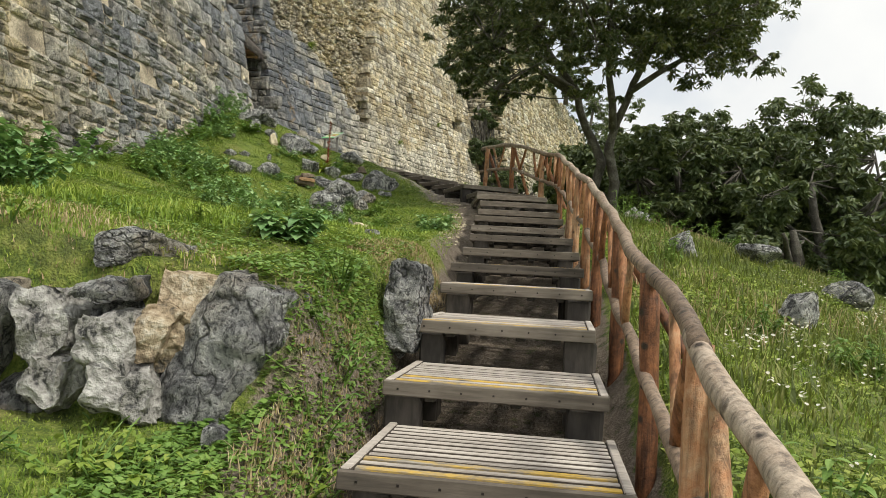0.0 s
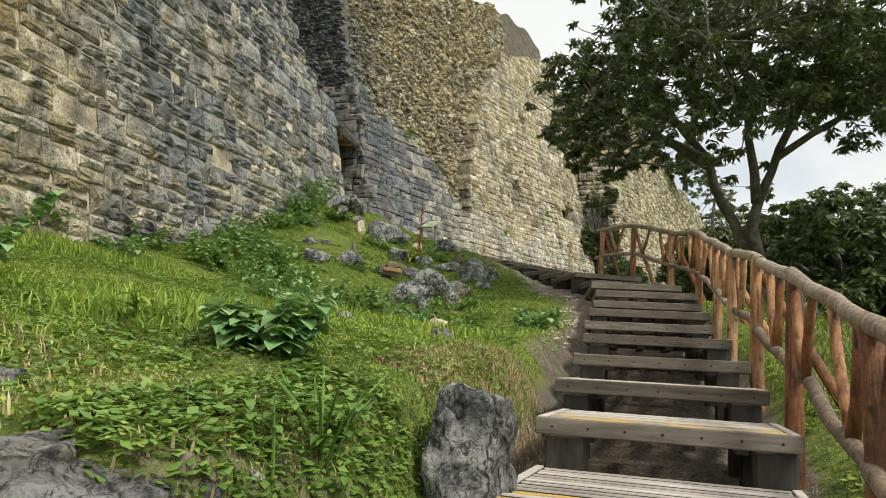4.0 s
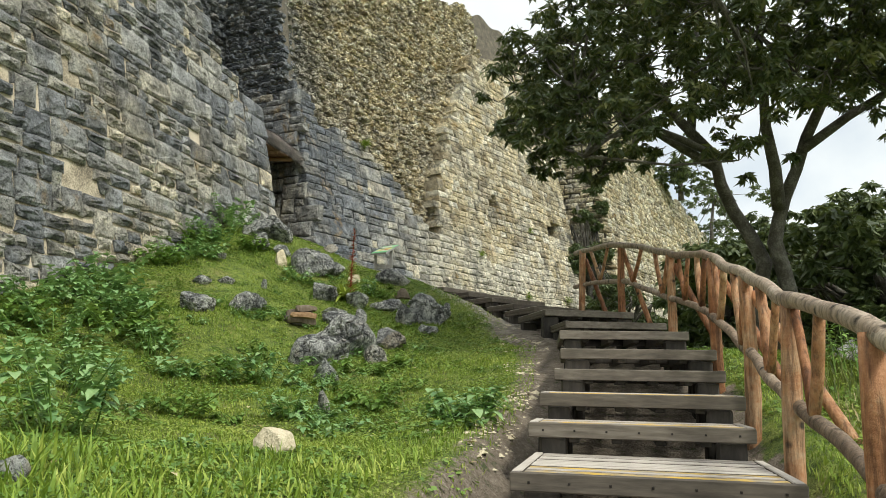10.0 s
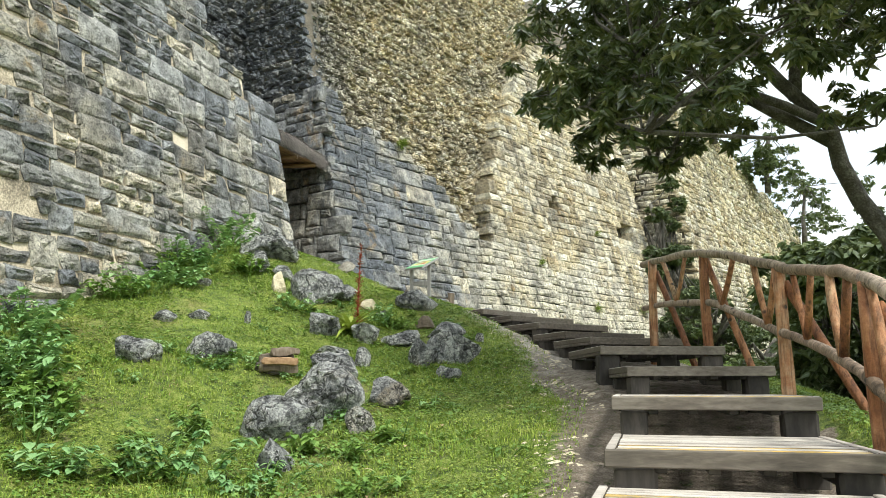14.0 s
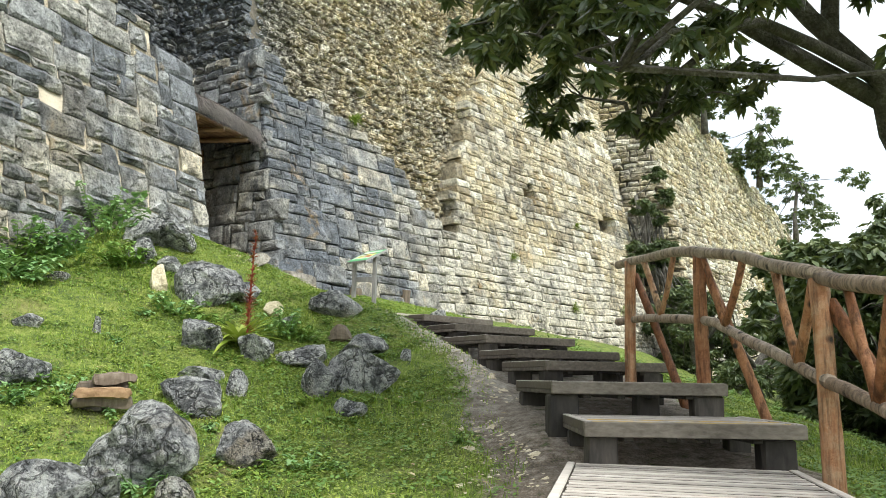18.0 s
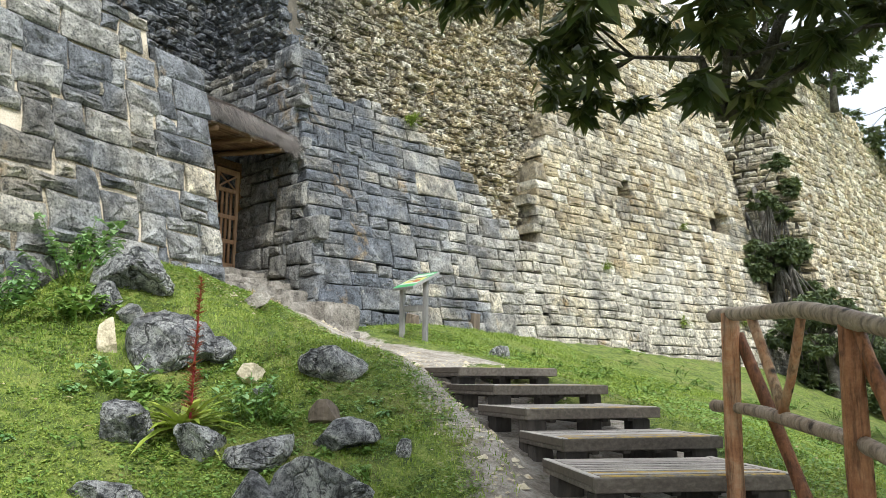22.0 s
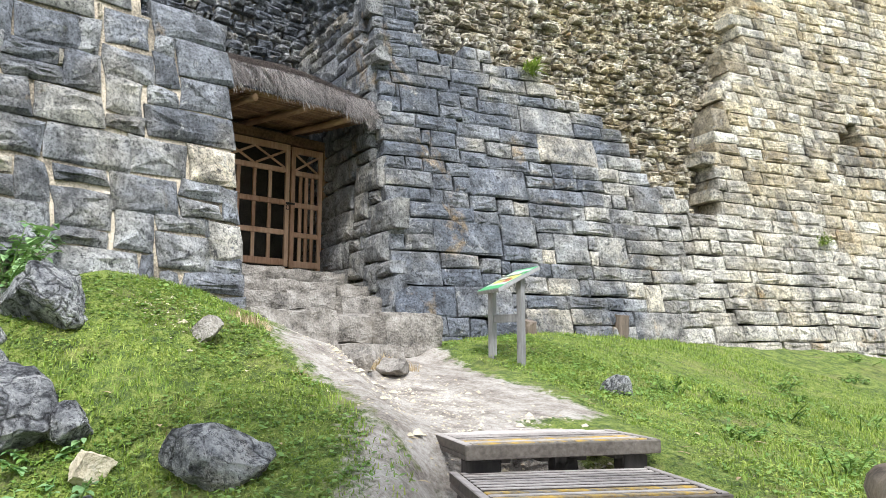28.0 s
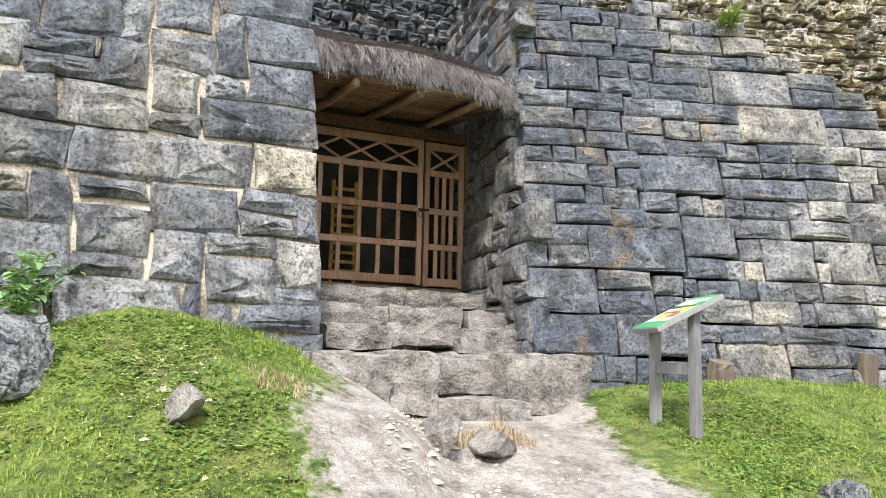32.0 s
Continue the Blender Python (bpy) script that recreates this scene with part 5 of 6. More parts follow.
# outcrop beside the lowest steps
def outcrop(line, z0, z1, seeds, rng):
    """A cracked rock face along a foot line: blocks stand forward and back of one another."""
    pts = [np.array(p, float) for p in line]
    cum = np.concatenate([[0], np.cumsum([np.linalg.norm(b - a) for a, b in zip(pts, pts[1:])])])
    total = cum[-1]
    nu, nv = int(total / 0.022), int((z1 - z0) / 0.022)
    U, V = np.meshgrid(np.linspace(0, total, nu), np.linspace(0, z1 - z0, nv))
    wu = U + 0.10 * wave(U, V, 4.0, 3) + 0.05 * wave(U, V, 11.0, 5)
    wv = V + 0.10 * wave(U, V, 4.3, 8) + 0.05 * wave(U, V, 12.0, 9)
    su, sv_ = rng.uniform(0, total, seeds), rng.uniform(-0.1, z1 - z0 + 0.1, seeds)
    slant = 0.35
    D = np.stack([np.hypot((wu - slant * wv) - (a - slant * b), (wv - b) * 0.62) for a, b in zip(su, sv_)])
    first = D.argmin(0)
    srt = np.sort(D, 0)
    gap = srt[1] - srt[0]
    off, ta, tb = rng.uniform(-0.06, 0.16, seeds), rng.uniform(-0.45, 0.45, seeds), rng.uniform(-0.3, 0.3, seeds)
    depth = off[first] + ta[first] * (U - su[first]) + tb[first] * (V - sv_[first])
    depth = depth - 0.14 * np.exp(-((gap / 0.028) ** 2))
    verts = []
    for i in range(nv):
        for k in range(nu):
            s, v = U[i, k], V[i, k]
            p = np.array([np.interp(s, cum, [q[0] for q in pts]), np.interp(s, cum, [q[1] for q in pts])])
            a = np.array([np.interp(max(s - 0.25, 0), cum, [q[c] for q in pts]) for c in (0, 1)])
            b = np.array([np.interp(min(s + 0.25, total), cum, [q[c] for q in pts]) for c in (0, 1)])
            t = unit(b - a)
            n = np.array([t[1], -t[0]])
            w = Vector((s, v, 0.0))
            rough = noise.noise(w * 5) * 0.05 + noise.noise(w * 14) * 0.03 + noise.noise(w * 34) * 0.014
            top = max(0.0, (v - (z1 - z0) * 0.86) / ((z1 - z0) * 0.14))
            q = p + n * (depth[i, k] * (1 - top) + rough - 0.22 * v - 0.55 * top)
            verts.append((q[0], q[1], z0 + v - 0.05 * top + 0.08 * math.sin(s * 2.1) * v))
    grid = np.arange(nu * nv).reshape(nv, nu)
    quads = np.stack([grid[:-1, :-1], grid[:-1, 1:], grid[1:, 1:], grid[1:, :-1]], -1).reshape(-1, 4)
    cell = first[:-1, :-1].ravel()
    verts = np.array(verts)
    mid = verts.mean(0)
    top = thing("rock_outcrop", (mid[0], mid[1], z0 + 0.1), "cracked grey and tan limestone outcrop under turf beside the lowest steps", "rock")
    for c in range(seeds):
        q = quads[cell == c]
        if len(q):
            used, inv = np.unique(q, return_inverse=True)
            under(part("rock_block", verts[used], inv.reshape(-1, 4).tolist(), M["outcrop"]), top)


outcrop(((-4.6, 2.9), (-2.6, 2.75), (-0.9, 2.85), (0.0, 3.15), (0.38, 3.3), (0.52, 3.7), (0.48, 4.1), (0.35, 4.6)), 0.2, 1.36, 40, np.random.default_rng(47))


def slab(center, size, lean, yaw, material, rng, label):
    """A tilted split block of bedrock with flat faces and broken edges."""
    ob = rough_block((0, 0, 0), size, 0.0, rng, M[material], "bedrock_block", None, 15, 0.062)
    ob.data.transform(Matrix.Rotation(yaw, 4, "Z") @ Matrix.Rotation(lean, 4, "Y") @ Matrix.Rotation(-0.12, 4, "X"))
    ob.location = center
    return tagged(ob, label, "rock", "blocks of the outcrop")


rngO = np.random.default_rng(48)
for x, y, z, a, b, c, lean, yaw, m, words in (
    (0.44, 3.28, 0.86, 0.44, 0.62, 1.02, 0.30, -0.25, "rock", "large dark grey cracked block leaning out of the outcrop"),
    (0.12, 3.34, 1.04, 0.32, 0.6, 0.66, 0.16, 0.1, "tan_rock", "tan stained block of the outcrop"),
    (0.50, 3.72, 0.98, 0.16, 0.55, 0.66, 0.35, -0.5, "white_rock", "white broken flank of the outcrop"),
    (-0.17, 3.02, 0.95, 0.34, 0.5, 0.30, 0.1, 0.2, "white_rock", "whitish fractured block of the outcrop"),
    (-0.62, 3.08, 1.05, 0.34, 0.5, 0.40, -0.2, 0.1, "white_rock", "white and grey lichened block of the outcrop"),
    (-0.13, 2.82, 0.72, 0.22, 0.3, 0.2, 0.2, 0.5, "white_rock", "small white block at the foot of the outcrop"),
    (0.03, 2.9, 0.68, 0.22, 0.34, 0.24, -0.2, 0.3, "white_rock", "small whitish broken block at the foot of the outcrop"),
    (-0.52, 2.95, 0.72, 0.24, 0.4, 0.26, 0.15, 0.0, "white_rock", "grey-white block at the foot of the outcrop"),
    (-1.15, 2.95, 0.95, 0.5, 0.6, 0.6, 0.2, 0.1, "rock", "grey cracked block of the outcrop"),
    (-1.75, 2.9, 0.9, 0.55, 0.6, 0.7, -0.1, 0.0, "rock", "grey cracked block of the outcrop"),
    (-0.26, 3.42, 1.47, 0.5, 0.4, 0.2, 0.0, 0.1, "rock", "flat grey ledge under the turf"),
    (-0.22, 3.1, 1.27, 0.34, 0.5, 0.12, -0.12, 0.2, "rock", "overhanging flat slab above a dark hollow"),
    (0.02, 3.15, 1.0, 0.2, 0.5, 0.36, 0.35, 0.0, "tan_rock", "orange-tan split block of the outcrop"),
    (0.38, 4.18, 1.22, 0.16, 0.4, 0.42, 0.12, -0.2, "white_rock", "white upright stone in the bank"),
    (0.40, 4.5, 1.36, 0.14, 0.3, 0.26, 0.1, 0.1, "white_rock", "small white upright stone in the bank"),
    (1.06, 5.05, 1.14, 0.34, 0.5, 0.72, 0.18, 0.1, "rock", "grey pitted rock standing beside the lowest steps"),
    (0.71, 4.8, 1.06, 0.2, 0.3, 0.3, 0.1, 0.3, "rock", "small grey stone in the bank"),
    (0.84, 4.75, 0.86, 0.16, 0.3, 0.36, 0.0, 0.2, "rock", "narrow grey stone in the bank"),
    (0.62, 2.75, 0.42, 0.3, 0.3, 0.24, 0.2, 0.5, "rock", "broken grey stone at the foot of the bank"),
):
    slab((x, y, z), (a, b, c), lean, yaw, m, rngO, words)
for x, y, a, b, c in ((4.2, 12.2, 0.7, 0.5, 0.5), (3.6, 15.5, 0.8, 0.6, 0.5), (5.0, 8.4, 0.5, 0.4, 0.5), (4.2, 17.4, 0.7, 0.5, 0.5), (5.6, 13.5, 0.9, 0.6, 0.5), (6.5, 11.5, 0.8, 0.6, 0.45)):
    rock(x, y, (a, b, c), rngR, "rock", 0.3)
# loose stones on the path
lv = []
for i in range(1700):
    s = rngR.random()
    if i < 850:
        p = np.array([-3.2, 21.75]) + np.array([-3.9, 0.95]) * s + rngR.normal(size=2) * np.array([0.5, 0.42])
    elif i < 960:
        p = np.array([-6.5, 20.4]) + rngR.normal(size=2) * np.array([0.28, 0.16])
    else:
        k = 8 + int(rngR.random() * 10)
        right, ahead = step_axes(k)
        p = np.array(STEPS[k][:2]) - right * (0.95 + abs(rngR.normal()) * 0.3) + ahead * rngR.random()
    r = rngR.uniform(0.008, 0.024) * (2.6 if rngR.random() < (0.08 if i < 960 else 0.10) else 1)
    z = ground_at(*p) - 0.2 * r
    bv = [np.array([p[0], p[1], z]) + np.array(q) * r * rngR.uniform(0.6, 1.3) * np.array([1.3, 1.0, 0.6]) for q in ((1, 0, 0), (0.3, 0.95, 0), (-0.8, 0.6, 0), (-0.8, -0.6, 0), (0.3, -0.95, 0), (0.2, 0.1, 1), (0, 0, -0.6))]
    lv.append((bv, [(0, 1, 5), (1, 2, 5), (2, 3, 5), (3, 4, 5), (4, 0, 5), (1, 0, 6), (2, 1, 6), (3, 2, 6), (4, 3, 6), (0, 4, 6)]))
tagged(part("gravel", *join(lv), M["pale_rock"]), "small pale stones scattered along the trodden path", "gravel", kind="stuff")

# decayed posts at the foot of the wall
for x, y, r, h in ((-7.05, 27.95, 0.12, 0.36), (-7.45, 26.2, 0.14, 0.2)):
    g = ground_at(x, y)
    v, f = tube([(x, y, g - 0.15), (x, y, g + h * 0.6), (x + 0.02, y, g + h)], [r, r * 0.97, r * 0.9], 14, 0.12, rngR)
    tagged(part("tree_stump", v, f, M["bleached"], smooth=False), "short grey rotten stump at the foot of the wall", "stump")


# ---- plants ----
def leaf(p, d, length, width, droop, rng, fold=0.25):
    """A pointed leaf of six faces from its stalk p along d."""
    d = unit(d)
    side = np.cross(d, (0, 0, 1))
    side = unit(side) if np.linalg.norm(side) > 1e-3 else np.array([1.0, 0, 0])
    up = np.cross(side, d)
    verts = []
    for t, w in ((0, 0.06), (0.3, 0.9), (0.62, 0.8), (1, 0.0)):
        c = p + d * length * t + np.array([0, 0, -droop * length * t * t])
        if w == 0:
            verts.append(c)
        else:
            verts += [c - side * width * w / 2 + up * fold * width * w / 2, c, c + side * width * w / 2 + up * fold * width * w / 2]
    return verts, [(0, 3, 4, 1), (1, 4, 5, 2), (3, 6, 7, 4), (4, 7, 8, 5), (6, 9, 7), (7, 9, 8)]


def leafy(x, y, height, spread_, count, leaf_len, leaf_w, material, rng, label, name="weed", stems=7):
    g = ground_at(x, y)
    top = thing(name, (x, y, g), label, "plant", "weeds on the slope")
    st, lf = [], []
    per = max(1, count // stems)
    for k in range(stems):
        a = rng.uniform(0, 6.28)
        b = np.array([x, y, g]) + np.array([math.cos(a), math.sin(a), 0]) * rng.uniform(0, spread_ * 0.35) - np.array([0, 0, 0.04])
        b[2] = ground_at(b[0], b[1]) - 0.04
        e = b + np.array([math.cos(a) * spread_ * rng.uniform(0.1, 0.6), math.sin(a) * spread_ * rng.uniform(0.1, 0.6), height * rng.uniform(0.45, 1.0)])
        m = (b + e) / 2 + np.array([0, 0, height * 0.08])
        st.append(tube([b, m, e], [0.007, 0.006, 0.003], 5))
        for i in range(per):
            t = rng.uniform(0.25, 1.0)
            p = b * (1 - t) ** 2 + 2 * m * t * (1 - t) + e * t * t
            c = rng.uniform(0, 6.28)
            sc = rng.uniform(0.55, 1.15)
            lf.append(leaf(p, (math.cos(c), math.sin(c), rng.uniform(-0.15, 0.55)), leaf_len * sc, leaf_w * sc, rng.uniform(0.15, 0.6), rng))
    under(part("stalkwork", *join(st), M["weed"]), top)["kind"] = "stuff"
    under(part("foliage", *join(lf), M[material]), top)
    return top


rngW = np.random.default_rng(51)
for x, y, h, s, n in ((0.1, 4.85, 0.36, 0.36, 380), (-2.9, 5.4, 0.75, 0.9, 800), (-3.5, 5.8, 0.5, 0.8, 400)):
    leafy(x, y, h, s, int(n * 1.35), 0.115, 0.105, "nettle", rngW, "bushy nettle-like plant with broad toothed green leaves", stems=18)
leafy(-0.75, 5.0, 0.2, 0.3, 40, 0.11, 0.06, "lime_leaf", rngW, "low yellow-green weed in the grass")
for x, y, h, n in ((0.9, 3.7, 0.35, 160), (0.98, 3.3, 0.3, 140), (0.75, 4.2, 0.3, 120), (1.05, 2.9, 0.2, 90), (0.2, 2.15, 0.22, 110), (-0.35, 2.1, 0.2, 100), (-0.9, 2.15, 0.3, 130), (0.5, 2.1, 0.16, 90), (-0.2, 2.9, 0.16, 50), (-1.2, 3.3, 0.2, 90), (-1.6, 2.2, 0.3, 120)):
    leafy(x, y, h, 0.45, n, 0.065, 0.05, "lime_leaf" if n % 20 else "weed", rngW, "small-leaved green creeper beside the outcrop", "creeper", 14)
for x, y, a, b in SLOPE_ROCKS:
    if a > 0.3:
        leafy(x + rngW.uniform(-0.3, 0.3) * a, y - 0.5 * a, 0.13, 0.4, 60, 0.06, 0.045, "weed" if rngW.random() < 0.6 else "lime_leaf", rngW, "small weeds growing against a rock", stems=9)
for x, y, h, s, n in ((-5.57, 13.75, 0.55, 1.0, 420), (-6.6, 14.5, 0.6, 1.0, 420), (-4.75, 13.5, 0.4, 0.6, 220), (-6.1, 14.0, 0.6, 1.0, 420), (-5.2, 13.3, 0.5, 0.9, 320), (-3.8, 12.9, 0.25, 0.5, 120), (-6.4, 13.2, 0.5, 0.9, 300), (-7.5, 17.4, 0.6, 0.9, 380), (-6.95, 16.2, 0.4, 0.7, 220), (-7.3, 18.2, 0.7, 1.0, 420), (-7.0, 17.2, 0.5, 0.8, 300), (-7.8, 19.2, 0.8, 0.9, 360), (-6.9, 12.0, 0.5, 0.8, 220), (-6.4, 11.0, 0.45, 0.7, 180), (-7.0, 9.8, 0.5, 0.8, 200), (-5.9, 12.4, 0.4, 0.7, 200), (-6.6, 18.7, 0.4, 0.6, 220)):
    leafy(x, y, h, s, n, 0.12, 0.095, "weed" if n % 3 else "nettle", rngW, "leafy green weeds at the foot of the wall", "wall_weed", 16)
for x, y, h, s, n in ((-3.47, 10.86, 0.64, 0.81, 320), (-2.27, 9.67, 0.66, 0.72, 320), (-4.14, 11.78, 0.57, 0.64, 240), (-2.85, 11.71, 0.29, 0.57, 150), (-4.39, 13.15, 0.46, 0.49, 140), (-3.11, 13.4, 0.52, 0.84, 240), (-1.94, 12.19, 0.36, 0.44, 160), (0.01, 11.57, 0.35, 0.61, 220), (0.11, 11.82, 0.30, 0.31, 120), (-5.51, 13.63, 0.70, 0.99, 360), (-5.29, 12.49, 0.65, 0.98, 320), (-7.73, 17.91, 0.70, 0.78, 260), (-7.01, 16.6, 0.53, 0.70, 220), (-7.46, 19.15, 0.70, 0.96, 260), (-1.67, 12.37, 0.21, 0.38, 120), (-1.33, 12.9, 0.30, 0.52, 150), (-2.48, 14.41, 0.27, 0.32, 90), (-5.41, 18.37, 0.34, 0.61, 100), (-4.19, 18.83, 0.41, 0.60, 120), (-1.83, 14.86, 0.28, 0.32, 90)):
    leafy(x, y, h, s, n, 0.105, 0.085, "nettle" if n % 20 == 0 else "weed", rngW, "bushy broad-leaved green weeds on the slope", "weed", 14)
for x, y, h, s, n in ((-3.55, 13.7, 0.3, 0.6, 240), (-3.6, 14.3, 0.3, 0.5, 200), (-3.35, 13.3, 0.25, 0.6, 200), (-2.0, 14.3, 0.25, 0.5, 160), (-2.2, 13.4, 0.25, 0.6, 180), (-4.55, 15.5, 0.22, 0.4, 110), (-4.4, 16.0, 0.2, 0.4, 90), (-2.75, 15.3, 0.22, 0.35, 100), (-5.0, 18.4, 0.3, 0.5, 160), (-3.9, 18.8, 0.3, 0.4, 120), (-2.0, 16.2, 0.2, 0.4, 90), (-1.4, 13.6, 0.22, 0.6, 160), (-1.9, 13.0, 0.25, 0.6, 160), (-5.2, 15.4, 0.2, 0.3, 70), (-1.2, 11.8, 0.25, 0.6, 150)):
    leafy(x, y, h, s, n, 0.085, 0.062, "nettle" if n % 40 else "weed", rngW, "clump of dark green leaves beside the rocks", "weed", 12)
for i in range(46):
    x, y = rngW.uniform(-5.6, -0.4), rngW.uniform(9.5, 19.8)
    far, _ = on_line(np.array([x]), np.array([y]))
    if far[0] > 1.2:
        leafy(x, y, rngW.uniform(0.08, 0.18), rngW.uniform(0.2, 0.5), int(rngW.uniform(30, 70)), 0.07, 0.052, "weed" if rngW.random() < 0.7 else "nettle", rngW, "low leafy weed in the turf", stems=5)
for i in range(34):
    x, y = rngW.uniform(3.3, 9), rngW.uniform(2.0, 19)
    leafy(x, y, rngW.uniform(0.3, 0.7), rngW.uniform(0.4, 0.8), 150, 0.09, 0.05, "weed", rngW, "tall green weeds on the outer slope", "slope_weed", 8)
for i in range(60):
    x, y = rngW.uniform(-5.2, 2.0), rngW.uniform(22.5, 33)
    if x > -6.5 + (y - 22) * 0.1 and on_line(np.array([x]), np.array([y]))[0][0] > 1.3:
        leafy(x, y, rngW.uniform(0.12, 0.35), rngW.uniform(0.3, 0.7), 90, 0.075, 0.055, "weed", rngW, "green weeds on the slope below the wall", "slope_weed", 7)
# wall plants
for u, z, h in ((2.9, 10.15, 0.5), (9.0, 7.35, 0.3), (13.5, 9.1, 0.3), (15.6, 6.2, 0.5), (12.0, 6.0, 0.4)):
    x, y, z = FB.at(u, z, 0.08)
    top = thing("wall_plant", (x, y, z), "tuft of green grass growing from the wall", "plant", "wall plants")
    lf = []
    for i in range(70):
        a = rngW.uniform(-1.9, 1.0)
        lf.append(leaf(np.array([x, y, z]) + rngW.normal(size=3) * 0.05, (math.cos(a), math.sin(a), rngW.uniform(0, 1.4)), h * rngW.uniform(0.4, 1.0), 0.03, 0.5, rngW))
    under(part("foliage", *join(lf), M["lime_leaf"]), top)


def bromeliad(x, y, r, rng):
    g = ground_at(x, y)
    top = thing("bromeliad", (x, y, g), "rosette plant with long arching yellow-green leaves", "plant")
    for i in range(30):
        a = i * 2.399 + rng.uniform(-0.2, 0.2)
        up = 0.25 + 1.1 * (i / 30)
        length = r * rng.uniform(0.75, 1.05)
        d = unit((math.cos(a), math.sin(a), up))
        side = unit(np.cross(d, (0, 0, 1)))
        vs, fs = [], []
        for t, w in ((0, 0.6), (0.25, 1.0), (0.5, 0.9), (0.78, 0.6), (1, 0.05)):
            c = np.array([x, y, g + 0.03]) + d * length * t - np.array([0, 0, 0.55 * length * t * t * (1.1 - up * 0.4)])
            vs += [c - side * 0.04 * w + np.array([0, 0, 0.016 * w]), c, c + side * 0.04 * w + np.array([0, 0, 0.016 * w])]
        for q in range(4):
            fs += [(q * 3, q * 3 + 3, q * 3 + 4, q * 3 + 1), (q * 3 + 1, q * 3 + 4, q * 3 + 5, q * 3 + 2)]
        under(part("leaf", vs, fs, M["agave"], smooth=True), top)


bromeliad(-4.37, 18.26, 0.66, rngW)


def red_spike(x, y, h, rng):
    g = ground_at(x, y)
    top = thing("red_flower_stalk", (x, y, g), "tall thin stalk with a spike of small red flowers", "flower")
    v, f = tube([(x, y, g - 0.05), (x + 0.02, y, g + h * 0.5), (x + 0.05, y, g + h)], [0.012, 0.01, 0.004], 6)
    under(part("stalk", v, f, M["red_flower"]), top)
    fl = []
    for i in range(260):
        t = rng.uniform(0.12, 1.0)
        a = rng.uniform(0, 6.28)
        p = np.array([x + 0.05 * t, y, g + h * t])
        fl.append(leaf(p, (math.cos(a), math.sin(a), 0.5), rng.uniform(0.06, 0.15) * (1.25 - t * 0.8), 0.022, 0.1, rng))
    under(part("flower_spike", *join(fl), M["red_flower"]), top)


red_spike(-4.23, 18.20, 1.4, rngW)


# ---- trees ----
def tree(x, y, limbs, crowns, rng, leaf_mat, leaf_len, leaf_w, label, per=900, name="tree", bark=True):
    g = ground_at(x, y)
    top = thing(name, (x, y, g), label, "tree", "trees on the slope")
    wood = []
    for pts, r0, r1 in limbs:
        n = len(pts)
        pts = [np.array(p, float) for p in pts]
        fine, rad = [], []
        for i in range(n - 1):
            for t in (0, 0.5):
                fine.append(pts[i] * (1 - t) + pts[i + 1] * t + rng.normal(size=3) * 0.02)
                rad.append(r0 + (r1 - r0) * (i + t) / (n - 1))
        fine.append(pts[-1])
        rad.append(r1)
        wood.append((fine, rad))
    trunk = part("trunk", *join([tube(fv, rv, 9, 0.08, rng) for fv, rv in wood]), M["bark"], smooth=True)
    under(trunk, top)
    twigs, lf = [], []
    tips = [w[0][-1] for w in wood]
    for cx, cy, cz, rx, ry, rz, w in crowns:
        c = np.array([cx, cy, cz])
        root = min(tips, key=lambda p: np.linalg.norm(p - c))
        twigs.append(tube([root, (root + c) / 2 + rng.normal(size=3) * 0.1, c], [0.03, 0.02, 0.01], 5))
        clumps = max(4, int(w * 16))
        for k in range(clumps):
            d = unit(rng.normal(size=3)) * rng.uniform(0.35, 1.0) ** 0.5
            q = c + d * np.array([rx, ry, rz])
            if k % 3 == 0:
                twigs.append(tube([c, (c + q) / 2 + rng.normal(size=3) * 0.06, q], [0.012, 0.009, 0.004], 4))
            size = rng.uniform(0.22, 0.5) * (rx + ry + rz) / 3 * 0.62
            for i in range(int(per / 16)):
                e = unit(rng.normal(size=3)) * rng.uniform(0.1, 1.0)
                p = q + e * size * np.array([1, 1, 0.75])
                a = rng.uniform(0, 6.28)
                sc = rng.uniform(0.6, 1.2)
                lf.append((p, np.array([math.cos(a), math.sin(a), rng.uniform(-1.7, 0.1)]), leaf_len * sc, leaf_w * sc))
    under(part("branchwork", *join(twigs), M["bark"]), top)["kind"] = "stuff"
    n = len(lf)
    P = np.array([q[0] for q in lf])
    D = np.array([q[1] for q in lf])
    D /= np.linalg.norm(D, axis=1)[:, None]
    Ln, Wd = np.array([q[2] for q in lf])[:, None], np.array([q[3] for q in lf])[:, None]
    S = np.cross(D, rng.normal(size=(n, 3)))
    S /= np.linalg.norm(S, axis=1)[:, None]
    U = np.cross(S, D)
    vs = np.stack([P, P + D * Ln * 0.4 - S * Wd / 2 + U * Wd * 0.12, P + D * Ln, P + D * Ln * 0.4 + S * Wd / 2 + U * Wd * 0.12], 1).reshape(-1, 3)
    fs = [q for i in range(n) for q in ((4 * i, 4 * i + 1, 4 * i + 2), (4 * i, 4 * i + 2, 4 * i + 3))]
    ob = under(part("crown", vs, fs, M[leaf_mat]), top)
    ob["kind"] = "stuff"
    return top


